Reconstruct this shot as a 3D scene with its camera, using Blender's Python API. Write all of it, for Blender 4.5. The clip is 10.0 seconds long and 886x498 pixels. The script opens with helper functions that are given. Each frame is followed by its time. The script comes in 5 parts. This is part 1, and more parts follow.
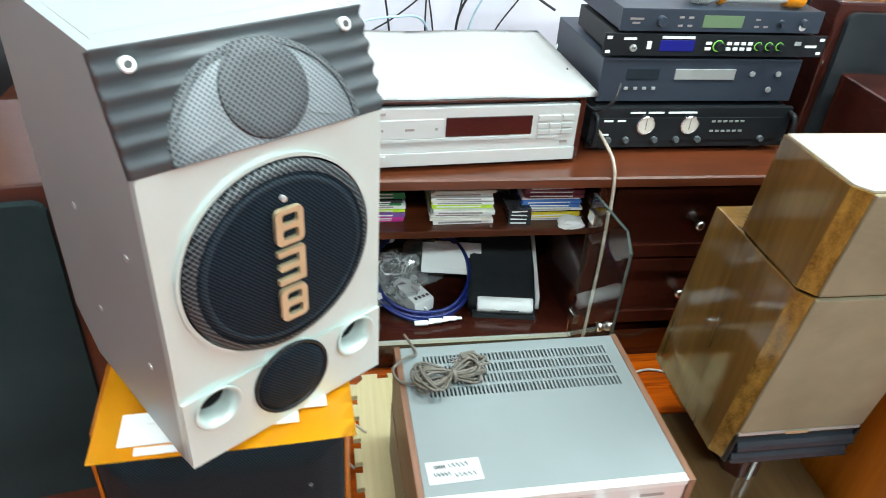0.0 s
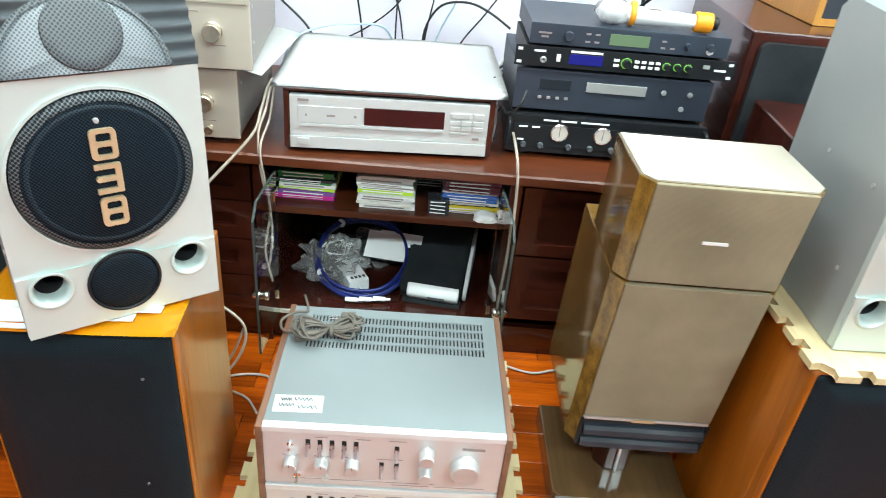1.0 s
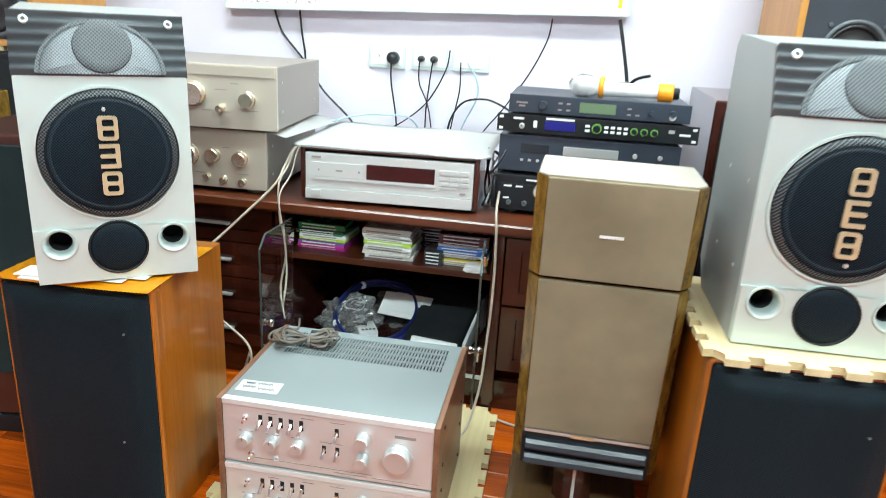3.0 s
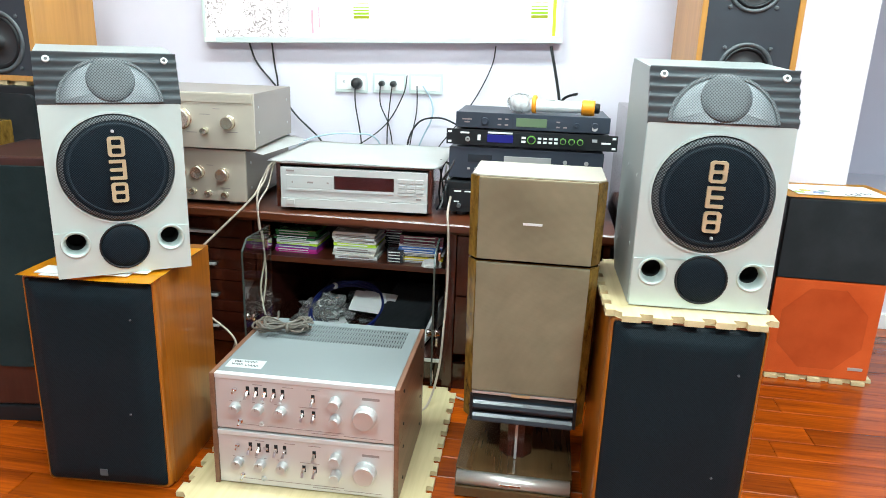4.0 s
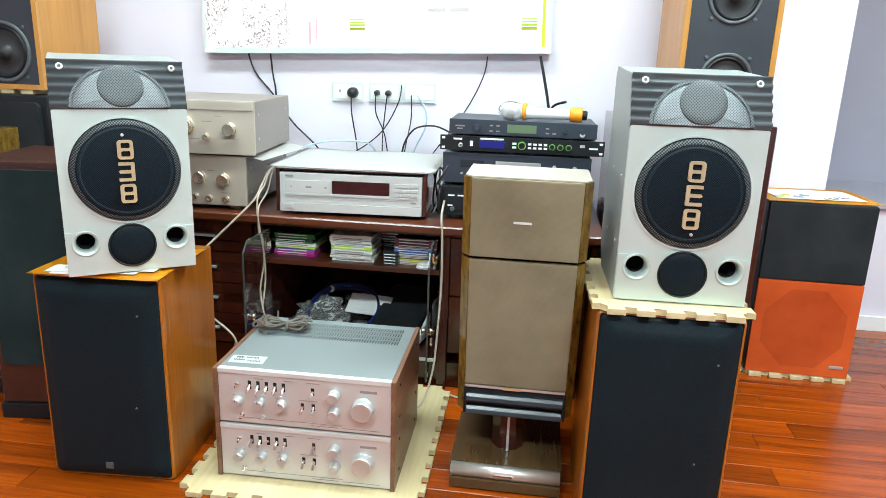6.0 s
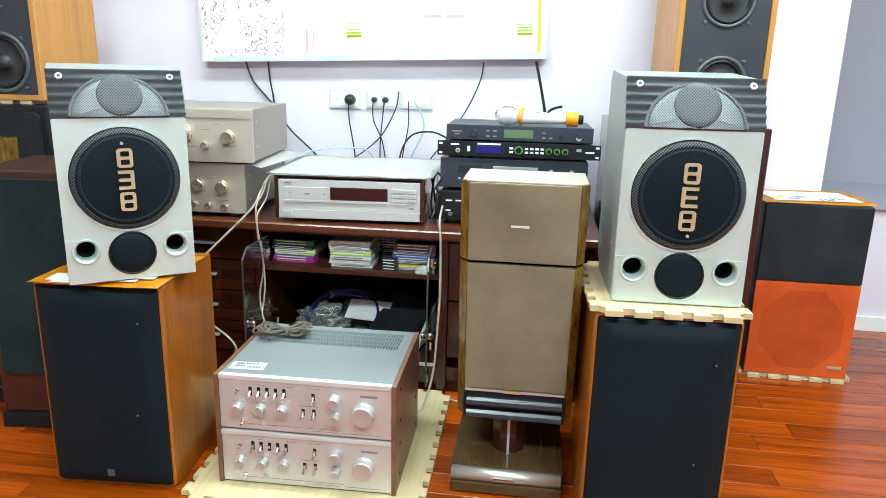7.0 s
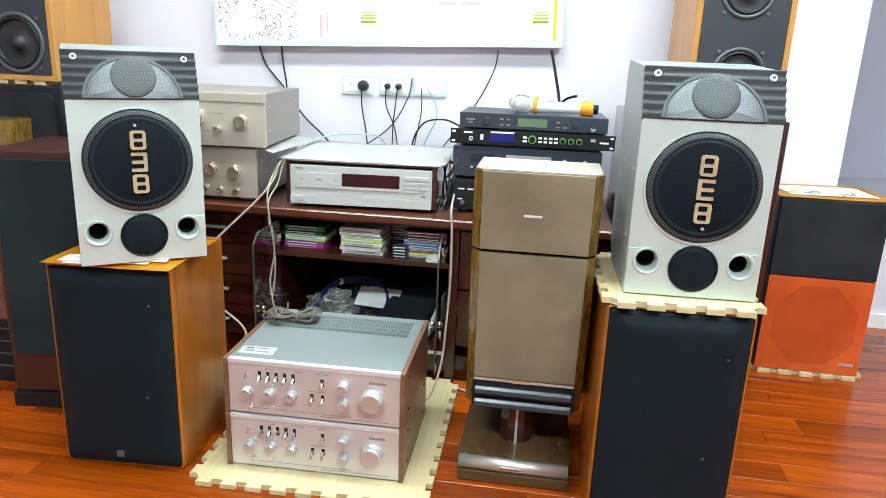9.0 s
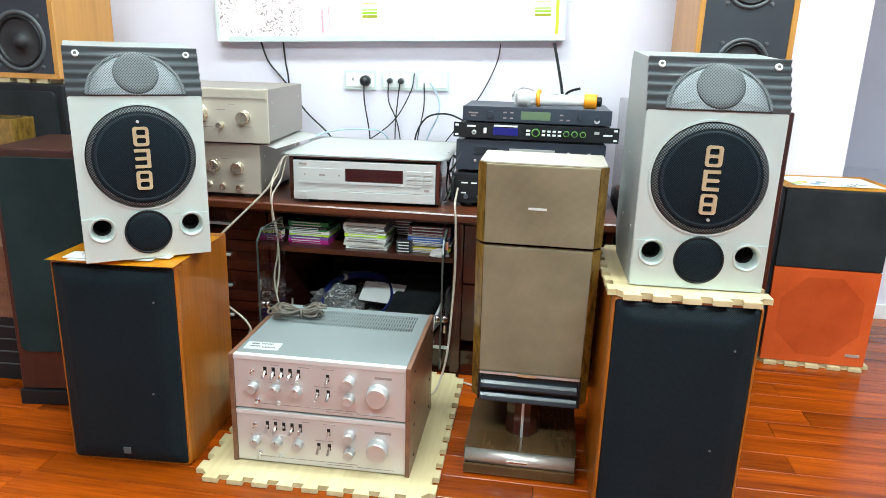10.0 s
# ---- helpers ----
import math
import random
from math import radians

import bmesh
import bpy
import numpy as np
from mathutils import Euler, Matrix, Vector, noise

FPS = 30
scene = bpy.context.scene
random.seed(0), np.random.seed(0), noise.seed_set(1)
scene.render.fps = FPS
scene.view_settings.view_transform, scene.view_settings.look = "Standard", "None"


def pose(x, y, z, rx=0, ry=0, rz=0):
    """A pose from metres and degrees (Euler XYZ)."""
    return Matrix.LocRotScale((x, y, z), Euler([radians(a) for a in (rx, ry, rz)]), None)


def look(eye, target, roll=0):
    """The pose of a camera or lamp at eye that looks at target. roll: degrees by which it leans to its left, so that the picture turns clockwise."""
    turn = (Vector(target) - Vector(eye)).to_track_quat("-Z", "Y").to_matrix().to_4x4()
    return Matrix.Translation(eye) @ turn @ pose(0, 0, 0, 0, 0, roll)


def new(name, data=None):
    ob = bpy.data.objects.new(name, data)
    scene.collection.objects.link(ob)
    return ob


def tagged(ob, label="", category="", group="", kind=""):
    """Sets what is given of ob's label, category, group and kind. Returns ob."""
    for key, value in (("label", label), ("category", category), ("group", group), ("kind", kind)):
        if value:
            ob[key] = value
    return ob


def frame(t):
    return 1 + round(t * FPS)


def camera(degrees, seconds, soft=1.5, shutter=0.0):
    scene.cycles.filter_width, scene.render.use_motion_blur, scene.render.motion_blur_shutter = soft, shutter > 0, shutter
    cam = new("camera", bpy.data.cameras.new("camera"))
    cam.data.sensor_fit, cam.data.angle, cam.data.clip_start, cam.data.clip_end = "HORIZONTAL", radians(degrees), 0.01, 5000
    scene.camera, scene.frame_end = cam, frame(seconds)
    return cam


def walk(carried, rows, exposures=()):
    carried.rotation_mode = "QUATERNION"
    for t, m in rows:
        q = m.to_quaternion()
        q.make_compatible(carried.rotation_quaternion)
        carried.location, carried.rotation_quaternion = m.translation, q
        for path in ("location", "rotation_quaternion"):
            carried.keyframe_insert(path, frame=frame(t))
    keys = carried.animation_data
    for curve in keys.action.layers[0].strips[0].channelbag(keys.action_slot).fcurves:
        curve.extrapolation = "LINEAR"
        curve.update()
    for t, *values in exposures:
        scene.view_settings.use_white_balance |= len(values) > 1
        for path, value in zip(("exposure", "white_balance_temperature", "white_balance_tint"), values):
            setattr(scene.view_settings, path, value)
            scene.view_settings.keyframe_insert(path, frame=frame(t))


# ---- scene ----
cam = camera(64.5, 10.0, 0.75, 0.3)
PATH = [
    (0, (0.13, 0.097, 1.175), (0.441, 1.738, 0.075), 4.3),
    (0.5, (0.33, -0.024, 1.171), (0.492, 1.646, 0.082), 6.4),
    (0.8, (0.447, -0.083, 1.186), (0.513, 1.588, 0.091), 7.0),
    (1, (0.493, -0.115, 1.18), (0.562, 1.598, 0.15), 5.7),
    (1.5, (0.606, -0.196, 1.169), (0.661, 1.524, 0.149), 6.5),
    (1.7, (0.64, -0.227, 1.185), (0.533, 1.501, 0.183), 5.0),
    (2, (0.718, -0.257, 1.157), (0.439, 1.511, 0.265), 6.7),
    (2.3, (0.787, -0.253, 1.093), (0.447, 1.542, 0.283), 5.9),
    (2.5, (0.813, -0.254, 1.026), (0.525, 1.576, 0.273), 5.3),
    (2.8, (0.833, -0.301, 0.994), (0.536, 1.554, 0.308), 3.5),
    (3, (0.859, -0.356, 1.008), (0.529, 1.516, 0.384), 3.2),
    (3.2, (0.913, -0.422, 1.037), (0.579, 1.453, 0.427), 3.3),
    (4.3, (0.965, -0.633, 1.02), (0.709, 1.272, 0.468), 1.7),
    (4.5, (0.972, -0.633, 1.016), (0.705, 1.27, 0.462), 1.7),
    (5, (0.969, -0.648, 1.013), (0.718, 1.258, 0.462), 2.1),
    (5.5, (0.965, -0.674, 1.015), (0.711, 1.235, 0.475), 2.2),
    (7, (0.968, -0.702, 1.013), (0.717, 1.216, 0.505), 1.4),
    (7.5, (0.961, -0.7, 1.011), (0.705, 1.217, 0.5), 2.1),
    (8, (0.96, -0.697, 1.011), (0.695, 1.214, 0.483), 2.4),
    (8.5, (0.964, -0.696, 1.01), (0.687, 1.211, 0.476), 2.1),
    (9, (0.961, -0.696, 1.009), (0.687, 1.211, 0.47), 2.3),
    (9.5, (0.96, -0.694, 1.005), (0.687, 1.21, 0.457), 1.8),
    (10, (0.958, -0.694, 1.003), (0.676, 1.208, 0.453), 1.7),
]
walk(cam, [(t, look(eye, target, roll)) for t, eye, target, roll in PATH], [(0, 1.23), (0.6, 1.26), (1.2, 1.36), (1.8, 1.33), (2.8, 1.28), (4.5, 1.12), (10, 1.11)])

# ---- light ----
world = bpy.data.worlds.new("world")
scene.world = world
world.use_nodes = True
wn = world.node_tree.nodes
sky = wn.new("ShaderNodeTexSky")
sky.sky_type, sky.sun_disc, sky.sun_elevation, sky.sun_rotation = "NISHITA", False, radians(40), radians(200)
wn["Background"].inputs[1].default_value = 0.08
world.node_tree.links.new(sky.outputs[0], wn["Background"].inputs[0])

CEIL = 2.75
LAMPS = [(0.1, 0.75, 19), (1.9, 0.75, 27), (0.3, -1.3, 28), (2.1, -1.3, 42)]
for lx, ly, watts in LAMPS:
    ld = bpy.data.lights.new("tube_light", "AREA")
    ld.shape, ld.size, ld.size_y, ld.energy, ld.color = "RECTANGLE", 1.2, 0.3, watts, (0.755, 1.0, 1.0)
    new("tube_light", ld).matrix_world = pose(lx, ly, CEIL - 0.09)


# ---- materials ----
def shader(name, rough=0.5, metal=0.0, spec=0.5, coat=0.0):
    m = bpy.data.materials.new(name)
    m.use_nodes = True
    b = m.node_tree.nodes["Principled BSDF"]
    b.inputs["Roughness"].default_value = rough
    b.inputs["Metallic"].default_value = metal
    b.inputs["Specular IOR Level"].default_value = spec
    b.inputs["Coat Weight"].default_value = coat
    b.inputs["Coat Roughness"].default_value = 0.08
    return m, m.node_tree.nodes, m.node_tree.links, b


def coords(n, l, scale=(1, 1, 1), rot=(0, 0, 0)):
    tc, mp = n.new("ShaderNodeTexCoord"), n.new("ShaderNodeMapping")
    mp.inputs["Scale"].default_value = scale
    mp.inputs["Rotation"].default_value = rot
    l.new(tc.outputs["Object"], mp.inputs[0])
    return mp.outputs[0]


def noise_tex(n, l, vec, scale, detail=4, rough=0.55):
    t = n.new("ShaderNodeTexNoise")
    t.inputs["Scale"].default_value, t.inputs["Detail"].default_value, t.inputs["Roughness"].default_value = scale, detail, rough
    l.new(vec, t.inputs["Vector"])
    return t.outputs["Fac"]


def ramp(n, l, fac, stops):
    r = n.new("ShaderNodeValToRGB")
    e = r.color_ramp.elements
    while len(e) < len(stops):
        e.new(0.5)
    for k, (p, c) in enumerate(stops):
        e[k].position, e[k].color = p, (*c, 1)
    l.new(fac, r.inputs[0])
    return r.outputs[0]


def bump(n, l, b, fac, strength=0.2, dist=0.002):
    bp = n.new("ShaderNodeBump")
    bp.inputs["Strength"].default_value, bp.inputs["Distance"].default_value = strength, dist
    l.new(fac, bp.inputs["Height"])
    l.new(bp.outputs[0], b.inputs["Normal"])


def shade(c, k):
    return tuple(min(1.0, v * k) for v in c)


def plain(name, col, rough=0.5, metal=0.0, vary=0.12, scale=9, grain=0.15, fine=350, stretch=(1, 1, 1), coat=0.0, spec=0.5):
    """Paint, plastic or metal: slow stains, fine grain in relief, uneven gloss."""
    m, n, l, b = shader(name, rough, metal, spec, coat)
    v = coords(n, l, stretch)
    slow, quick = noise_tex(n, l, v, scale, 5), noise_tex(n, l, v, fine, 2)
    c = ramp(n, l, slow, [(0.3, shade(col, 1 - vary)), (0.7, shade(col, 1 + vary))])
    l.new(c, b.inputs["Base Color"])
    rr = n.new("ShaderNodeMapRange")
    rr.inputs["To Min"].default_value, rr.inputs["To Max"].default_value = max(0.03, rough - 0.08), min(1, rough + 0.1)
    l.new(slow, rr.inputs["Value"])
    l.new(rr.outputs[0], b.inputs["Roughness"])
    if grain:
        bump(n, l, b, quick, grain, 0.001)
    return m


def wood(name, dark, light, rough=0.35, along="z", scale=14, coat=0.2, piece=False):
    m, n, l, b = shader(name, rough, 0, 0.5, coat)
    st = {"x": (0.06, 1, 1), "y": (1, 0.06, 1), "z": (1, 1, 0.06), "burl": (1, 1, 0.45)}[along]
    v = coords(n, l, st)
    if piece:
        oi, add = n.new("ShaderNodeObjectInfo"), n.new("ShaderNodeVectorMath")
        mul = n.new("ShaderNodeMath")
        mul.operation, mul.inputs[1].default_value = "MULTIPLY", 31.0
        l.new(oi.outputs["Random"], mul.inputs[0])
        l.new(v, add.inputs[0]), l.new(mul.outputs[0], add.inputs[1])
        v = add.outputs[0]
    big, fine = noise_tex(n, l, v, scale, 6, 0.6), noise_tex(n, l, v, scale * 9, 3)
    mix = n.new("ShaderNodeMath")
    mix.operation = "MULTIPLY_ADD"
    mix.inputs[1].default_value, mix.inputs[2].default_value = 0.45, -0.2
    l.new(fine, mix.inputs[0])
    tot = n.new("ShaderNodeMath")
    l.new(mix.outputs[0], tot.inputs[0]), l.new(big, tot.inputs[1])
    mid = tuple((a + c) / 2 for a, c in zip(dark, light))
    c = ramp(n, l, tot.outputs[0], [(0.3, dark), (0.52, mid), (0.75, light)])
    if piece:
        hs, mr = n.new("ShaderNodeHueSaturation"), n.new("ShaderNodeMapRange")
        mr.inputs["To Min"].default_value, mr.inputs["To Max"].default_value = 0.62, 1.32
        l.new(oi.outputs["Random"], mr.inputs["Value"]), l.new(mr.outputs[0], hs.inputs["Value"]), l.new(c, hs.inputs["Color"])
        c = hs.outputs[0]
    l.new(c, b.inputs["Base Color"])
    bump(n, l, b, fine, 0.08, 0.001)
    return m


def mesh_metal(name, solid, hole, pitch, rough=0.45, metal=0.6, spec=0.5, bore=0.30):
    """Perforated sheet: round holes in close rows."""
    m, n, l, b = shader(name, rough, metal, spec)
    v = coords(n, l, (1, 1, 1))
    vo = n.new("ShaderNodeTexVoronoi")
    vo.voronoi_dimensions = "2D"
    vo.inputs["Scale"].default_value, vo.inputs["Randomness"].default_value = 1 / pitch, 0.0
    sep, cmb = n.new("ShaderNodeSeparateXYZ"), n.new("ShaderNodeCombineXYZ")
    l.new(v, sep.inputs[0]), l.new(sep.outputs[0], cmb.inputs[0]), l.new(sep.outputs[2], cmb.inputs[1])
    turn = n.new("ShaderNodeMapping")
    turn.inputs["Rotation"].default_value = (0, 0, radians(45))
    l.new(cmb.outputs[0], turn.inputs[0]), l.new(turn.outputs[0], vo.inputs["Vector"])
    slow = noise_tex(n, l, v, 8, 3)
    c = ramp(n, l, vo.outputs["Distance"], [(bore, hole), (bore + 0.12, solid)])
    mx = n.new("ShaderNodeMix")
    mx.data_type, mx.blend_type = "RGBA", "MULTIPLY"
    mx.inputs["Factor"].default_value = 0.5
    l.new(c, mx.inputs["A"]), l.new(ramp(n, l, slow, [(0.3, (0.7, 0.7, 0.7)), (0.7, (1, 1, 1))]), mx.inputs["B"])
    l.new(mx.outputs["Result"], b.inputs["Base Color"])
    bump(n, l, b, vo.outputs["Distance"], 0.35, 0.001)
    return m


def cloth(name, a, c2, pitch=0.002, rough=0.85):
    m, n, l, b = shader(name, rough, 0, 0.15)
    v = coords(n, l)
    wx, wz = n.new("ShaderNodeTexWave"), n.new("ShaderNodeTexWave")
    for w, d in ((wx, "X"), (wz, "Z")):
        w.bands_direction = d
        w.inputs["Scale"].default_value, w.inputs["Distortion"].default_value = 0.314 / pitch, 0.6
        l.new(v, w.inputs["Vector"])
    ad = n.new("ShaderNodeMath")
    l.new(wx.outputs["Fac"], ad.inputs[0]), l.new(wz.outputs["Fac"], ad.inputs[1])
    slow = noise_tex(n, l, v, 6, 5)
    md = n.new("ShaderNodeMath")
    md.operation, md.inputs[1].default_value = "MULTIPLY_ADD", 0.09
    l.new(ad.outputs[0], md.inputs[0]), l.new(slow, md.inputs[2])
    l.new(ramp(n, l, md.outputs[0], [(0.35, a), (0.78, c2)]), b.inputs["Base Color"])
    bump(n, l, b, ad.outputs[0], 0.1, 0.0006)
    return m


def glow(name, col, strength):
    m, n, l, b = shader(name, 0.3)
    b.inputs["Base Color"].default_value = (*shade(col, 0.4), 1)
    b.inputs["Emission Color"].default_value = (*col, 1)
    b.inputs["Emission Strength"].default_value = strength
    return m


def clear(name, col=(0.93, 0.97, 0.95), rough=0.02):
    m, n, l, b = shader(name, rough)
    b.inputs["Base Color"].default_value = (*col, 1)
    b.inputs["Transmission Weight"].default_value = 1.0
    b.inputs["IOR"].default_value = 1.45
    return m


M = {}
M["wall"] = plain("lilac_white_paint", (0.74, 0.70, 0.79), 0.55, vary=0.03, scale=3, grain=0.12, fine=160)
# Wall lilac at half strength: the bay's shade is in the colour.
M["wall_shaded"] = plain("shaded_lilac_paint", (0.36, 0.355, 0.42), 0.6, vary=0.04, scale=3, grain=0.12, fine=160)
M["ceiling"] = plain("ceiling_paint", (0.82, 0.82, 0.82), 0.7, vary=0.02, scale=2)
M["plank"] = wood("red_wood_plank", (0.125, 0.017, 0.001), (0.43, 0.074, 0.0022), 0.24, "x", 16, 0.12, True)
M["plank"].node_tree.nodes["Principled BSDF"].inputs["Specular IOR Level"].default_value = 0.38
M["joint"] = plain("floor_joint", (0.05, 0.015, 0.008), 0.6)
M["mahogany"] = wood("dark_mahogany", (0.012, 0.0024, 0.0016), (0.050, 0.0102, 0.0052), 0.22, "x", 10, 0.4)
# Lighter, redder mahogany: light on top and shelf edges is in the colour.
M["mahogany_top"] = wood("lit_mahogany", (0.036, 0.008, 0.0032), (0.140, 0.033, 0.010), 0.34, "x", 10, 0.15)
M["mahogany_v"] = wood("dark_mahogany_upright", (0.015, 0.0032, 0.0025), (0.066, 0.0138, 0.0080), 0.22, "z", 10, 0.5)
M["teak"] = wood("orange_teak", (0.21, 0.056, 0.0035), (0.42, 0.126, 0.008), 0.3, "z", 12, 0.3)
M["walnut"] = wood("walnut_veneer", (0.11, 0.048, 0.026), (0.24, 0.115, 0.065), 0.4, "y", 16, 0.1)
M["burl"] = wood("golden_burl", (0.075, 0.036, 0.006), (0.29, 0.165, 0.030), 0.2, "burl", 55, 0.4)
M["gloss_brown"] = wood("gloss_brown_veneer", (0.070, 0.033, 0.008), (0.165, 0.085, 0.021), 0.08, "z", 9, 0.4)
M["maroon"] = wood("maroon_veneer", (0.032, 0.011, 0.008), (0.064, 0.022, 0.016), 0.3, "z", 12, 0.3)
M["lightwood"] = wood("honey_wood", (0.38, 0.165, 0.030), (0.58, 0.275, 0.060), 0.35, "z", 9, 0.2)
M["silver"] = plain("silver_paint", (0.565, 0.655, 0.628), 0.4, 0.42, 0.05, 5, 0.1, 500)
# Cabinet silver, about half as bright as the front panels.
M["silver_side"] = plain("darker_silver", (0.31, 0.335, 0.328), 0.45, 0.3, 0.06, 5, 0.12, 500)
M["charcoal"] = plain("charcoal_plastic", (0.072, 0.082, 0.089), 0.42, 0, 0.12, 7, 0.2, 400)
M["black"] = plain("black_plastic", (0.010, 0.0115, 0.0135), 0.42, 0, 0.2, 9, 0.15, spec=0.3)
M["hole"] = plain("dark_inside", (0.006, 0.006, 0.007), 0.9, 0, 0.2)
M["baffle"] = plain("dark_baffle_paint", (0.026, 0.032, 0.041), 0.45, 0, 0.12, 7, 0.15, 400)
M["stand_gloss"] = wood("dark_stand_veneer", (0.055, 0.029, 0.012), (0.105, 0.060, 0.026), 0.12, "y", 9, 0.5)
M["cone"] = plain("paper_cone", (0.02, 0.02, 0.022), 0.55, 0, 0.15, 20)
M["grille_black"] = mesh_metal("black_perforated_steel", (0.019, 0.030, 0.041), (0.0030, 0.0058, 0.0092), 0.0034, 0.48, 0.0, 0.08, 0.40)
M["grille_grey"] = mesh_metal("grey_perforated_steel", (0.20, 0.22, 0.235), (0.070, 0.078, 0.084), 0.0038, 0.5, 0.1)
M["grille_dark"] = mesh_metal("dark_perforated_steel", (0.026, 0.038, 0.050), (0.004, 0.007, 0.010), 0.0034, 0.48, 0.0, 0.1)
# Lighter grille steel: light on the dome's curved edge is in the colour.
M["grille_rim"] = mesh_metal("lit_rim_perforated_steel", (0.125, 0.14, 0.15), (0.005, 0.006, 0.008), 0.0042, 0.42, 0.2, 0.3, 0.38)
M["grille_disc"] = mesh_metal("disc_perforated_steel", (0.090, 0.100, 0.108), (0.014, 0.016, 0.019), 0.0042, 0.5, 0.1)
M["cloth_black"] = mesh_metal("black_speaker_mesh", (0.0090, 0.0205, 0.0270), (0.0022, 0.0052, 0.0075), 0.003, 0.45, 0.0, 0.14)
M["cloth_teal"] = cloth("dark_teal_cloth", (0.009, 0.0175, 0.019), (0.021, 0.036, 0.038))
M["cloth_brown"] = cloth("taupe_cloth", (0.172, 0.143, 0.092), (0.265, 0.224, 0.148))
M["cloth_orange"] = cloth("orange_cloth", (0.46, 0.060, 0.010), (0.64, 0.105, 0.022))
# Same orange cloth, darkened: shade of the driver opening is in the colour.
M["cloth_orange_shaded"] = cloth("orange_cloth_opening_shade", (0.38, 0.048, 0.008), (0.54, 0.085, 0.018))
M["cloth_night"] = cloth("black_cloth", (0.010, 0.012, 0.014), (0.026, 0.029, 0.032))
M["gold"] = plain("gold_badge", (0.62, 0.50, 0.315), 0.4, 0.6, 0.08, 30)
M["chrome"] = plain("chrome", (0.78, 0.78, 0.78), 0.12, 1.0, 0.04, 20, 0)
M["steel"] = plain("brushed_steel", (0.58, 0.59, 0.585), 0.33, 0.6, 0.05, 6, 0.12, 300, (0.05, 1, 1))
M["alu_pink"] = plain("brushed_aluminium", (0.61, 0.59, 0.582), 0.38, 0.45, 0.05, 5, 0.12, 420, (0.03, 1, 1))
M["alu"] = plain("silver_aluminium", (0.66, 0.67, 0.665), 0.36, 0.3, 0.03, 5, 0.1, 420, (0.03, 1, 1))
M["alu_player"] = plain("player_aluminium", (0.55, 0.56, 0.552), 0.36, 0.3, 0.03, 5, 0.1, 420, (0.03, 1, 1))
M["champagne"] = plain("champagne_aluminium", (0.60, 0.54, 0.45), 0.36, 0.45, 0.05, 5, 0.12, 420, (0.03, 1, 1))
M["champagne_knob"] = plain("champagne_knob", (0.72, 0.64, 0.52), 0.22, 0.9, 0.04, 20, 0)
M["lid_grey"] = plain("grey_painted_steel", (0.195, 0.222, 0.226), 0.5, 0.1, 0.05, 4, 0.15, 600)
M["lid_brown"] = plain("taupe_painted_steel", (0.29, 0.255, 0.222), 0.35, 0.3, 0.08, 4, 0.1, 600)
M["tower_top"] = plain("pale_taupe_paint", (0.42, 0.385, 0.315), 0.4, 0.1, 0.05, 4, 0.1, 600)
M["stand_metal"] = plain("dark_polished_metal", (0.56, 0.53, 0.49), 0.32, 0.75, 0.05, 6, 0.05, 300, (0.05, 1, 1))
M["gloss_black"] = plain("gloss_black_plastic", (0.016, 0.023, 0.030), 0.24, 0, 0.15, 9, 0.05)
M["navy"] = plain("blue_black_steel", (0.032, 0.042, 0.06), 0.42, 0.2, 0.1, 6, 0.12)
M["paper"] = plain("white_paper", (0.82, 0.82, 0.81), 0.7, 0, 0.03, 5, 0.15, 60)
M["tape"] = plain("worn_paper_tape", (0.50, 0.53, 0.53), 0.4, 0, 0.08, 30)
M["orange_paper"] = plain("orange_print", (0.98, 0.41, 0.005), 0.32, 0, 0.05, 6, 0)
M["foam"] = wood("pale_foam_mat", (0.48, 0.38, 0.20), (0.66, 0.54, 0.32), 0.6, "y", 9, 0)
M["foam_edge"] = plain("foam_edge", (0.62, 0.55, 0.42), 0.8, 0, 0.08, 30)
M["cable_beige"] = plain("beige_cable", (0.42, 0.345, 0.28), 0.4, 0, 0.08, 40)
M["cable_black"] = plain("black_cable", (0.012, 0.012, 0.014), 0.4, 0, 0.1, 40)
M["cable_blue"] = plain("blue_cable", (0.006, 0.014, 0.12), 0.3, 0, 0.1, 40)
M["cable_pale"] = plain("pale_blue_cable", (0.35, 0.48, 0.56), 0.4, 0, 0.1, 40)
M["cord"] = plain("grey_brown_cord", (0.115, 0.098, 0.080), 0.5, 0, 0.12, 60)
M["ink"] = plain("dark_ink", (0.05, 0.05, 0.05), 0.6, 0, 0.1)
M["ink_soft"] = plain("soft_ink", (0.30, 0.25, 0.24), 0.5, 0.3, 0.1)
M["ink_white"] = plain("white_print", (0.75, 0.75, 0.75), 0.5, 0, 0.05)
M["glass"] = clear("clear_glass", (0.80, 0.85, 0.83))
M["glass_edge"] = plain("ground_glass_edge", (0.045, 0.06, 0.055), 0.25, 0, 0.1, 20)
M["bag"] = clear("plastic_film", (0.97, 0.97, 0.97), 0.12)
M["bag"].node_tree.nodes["Principled BSDF"].inputs["Transmission Weight"].default_value = 0.88
M["lcd_green"] = glow("green_lcd", (0.10, 0.16, 0.09), 0.5)
M["lcd_blue"] = glow("blue_lcd", (0.012, 0.016, 0.20), 0.30)
M["ring_green"] = glow("green_ring", (0.22, 0.62, 0.10), 0.32)
M["meter"] = glow("meter_face", (0.75, 0.70, 0.62), 0.16)
M["vfd"] = plain("dark_red_window", (0.028, 0.004, 0.006), 0.08, 0, 0.2, 12, 0, spec=0.6)
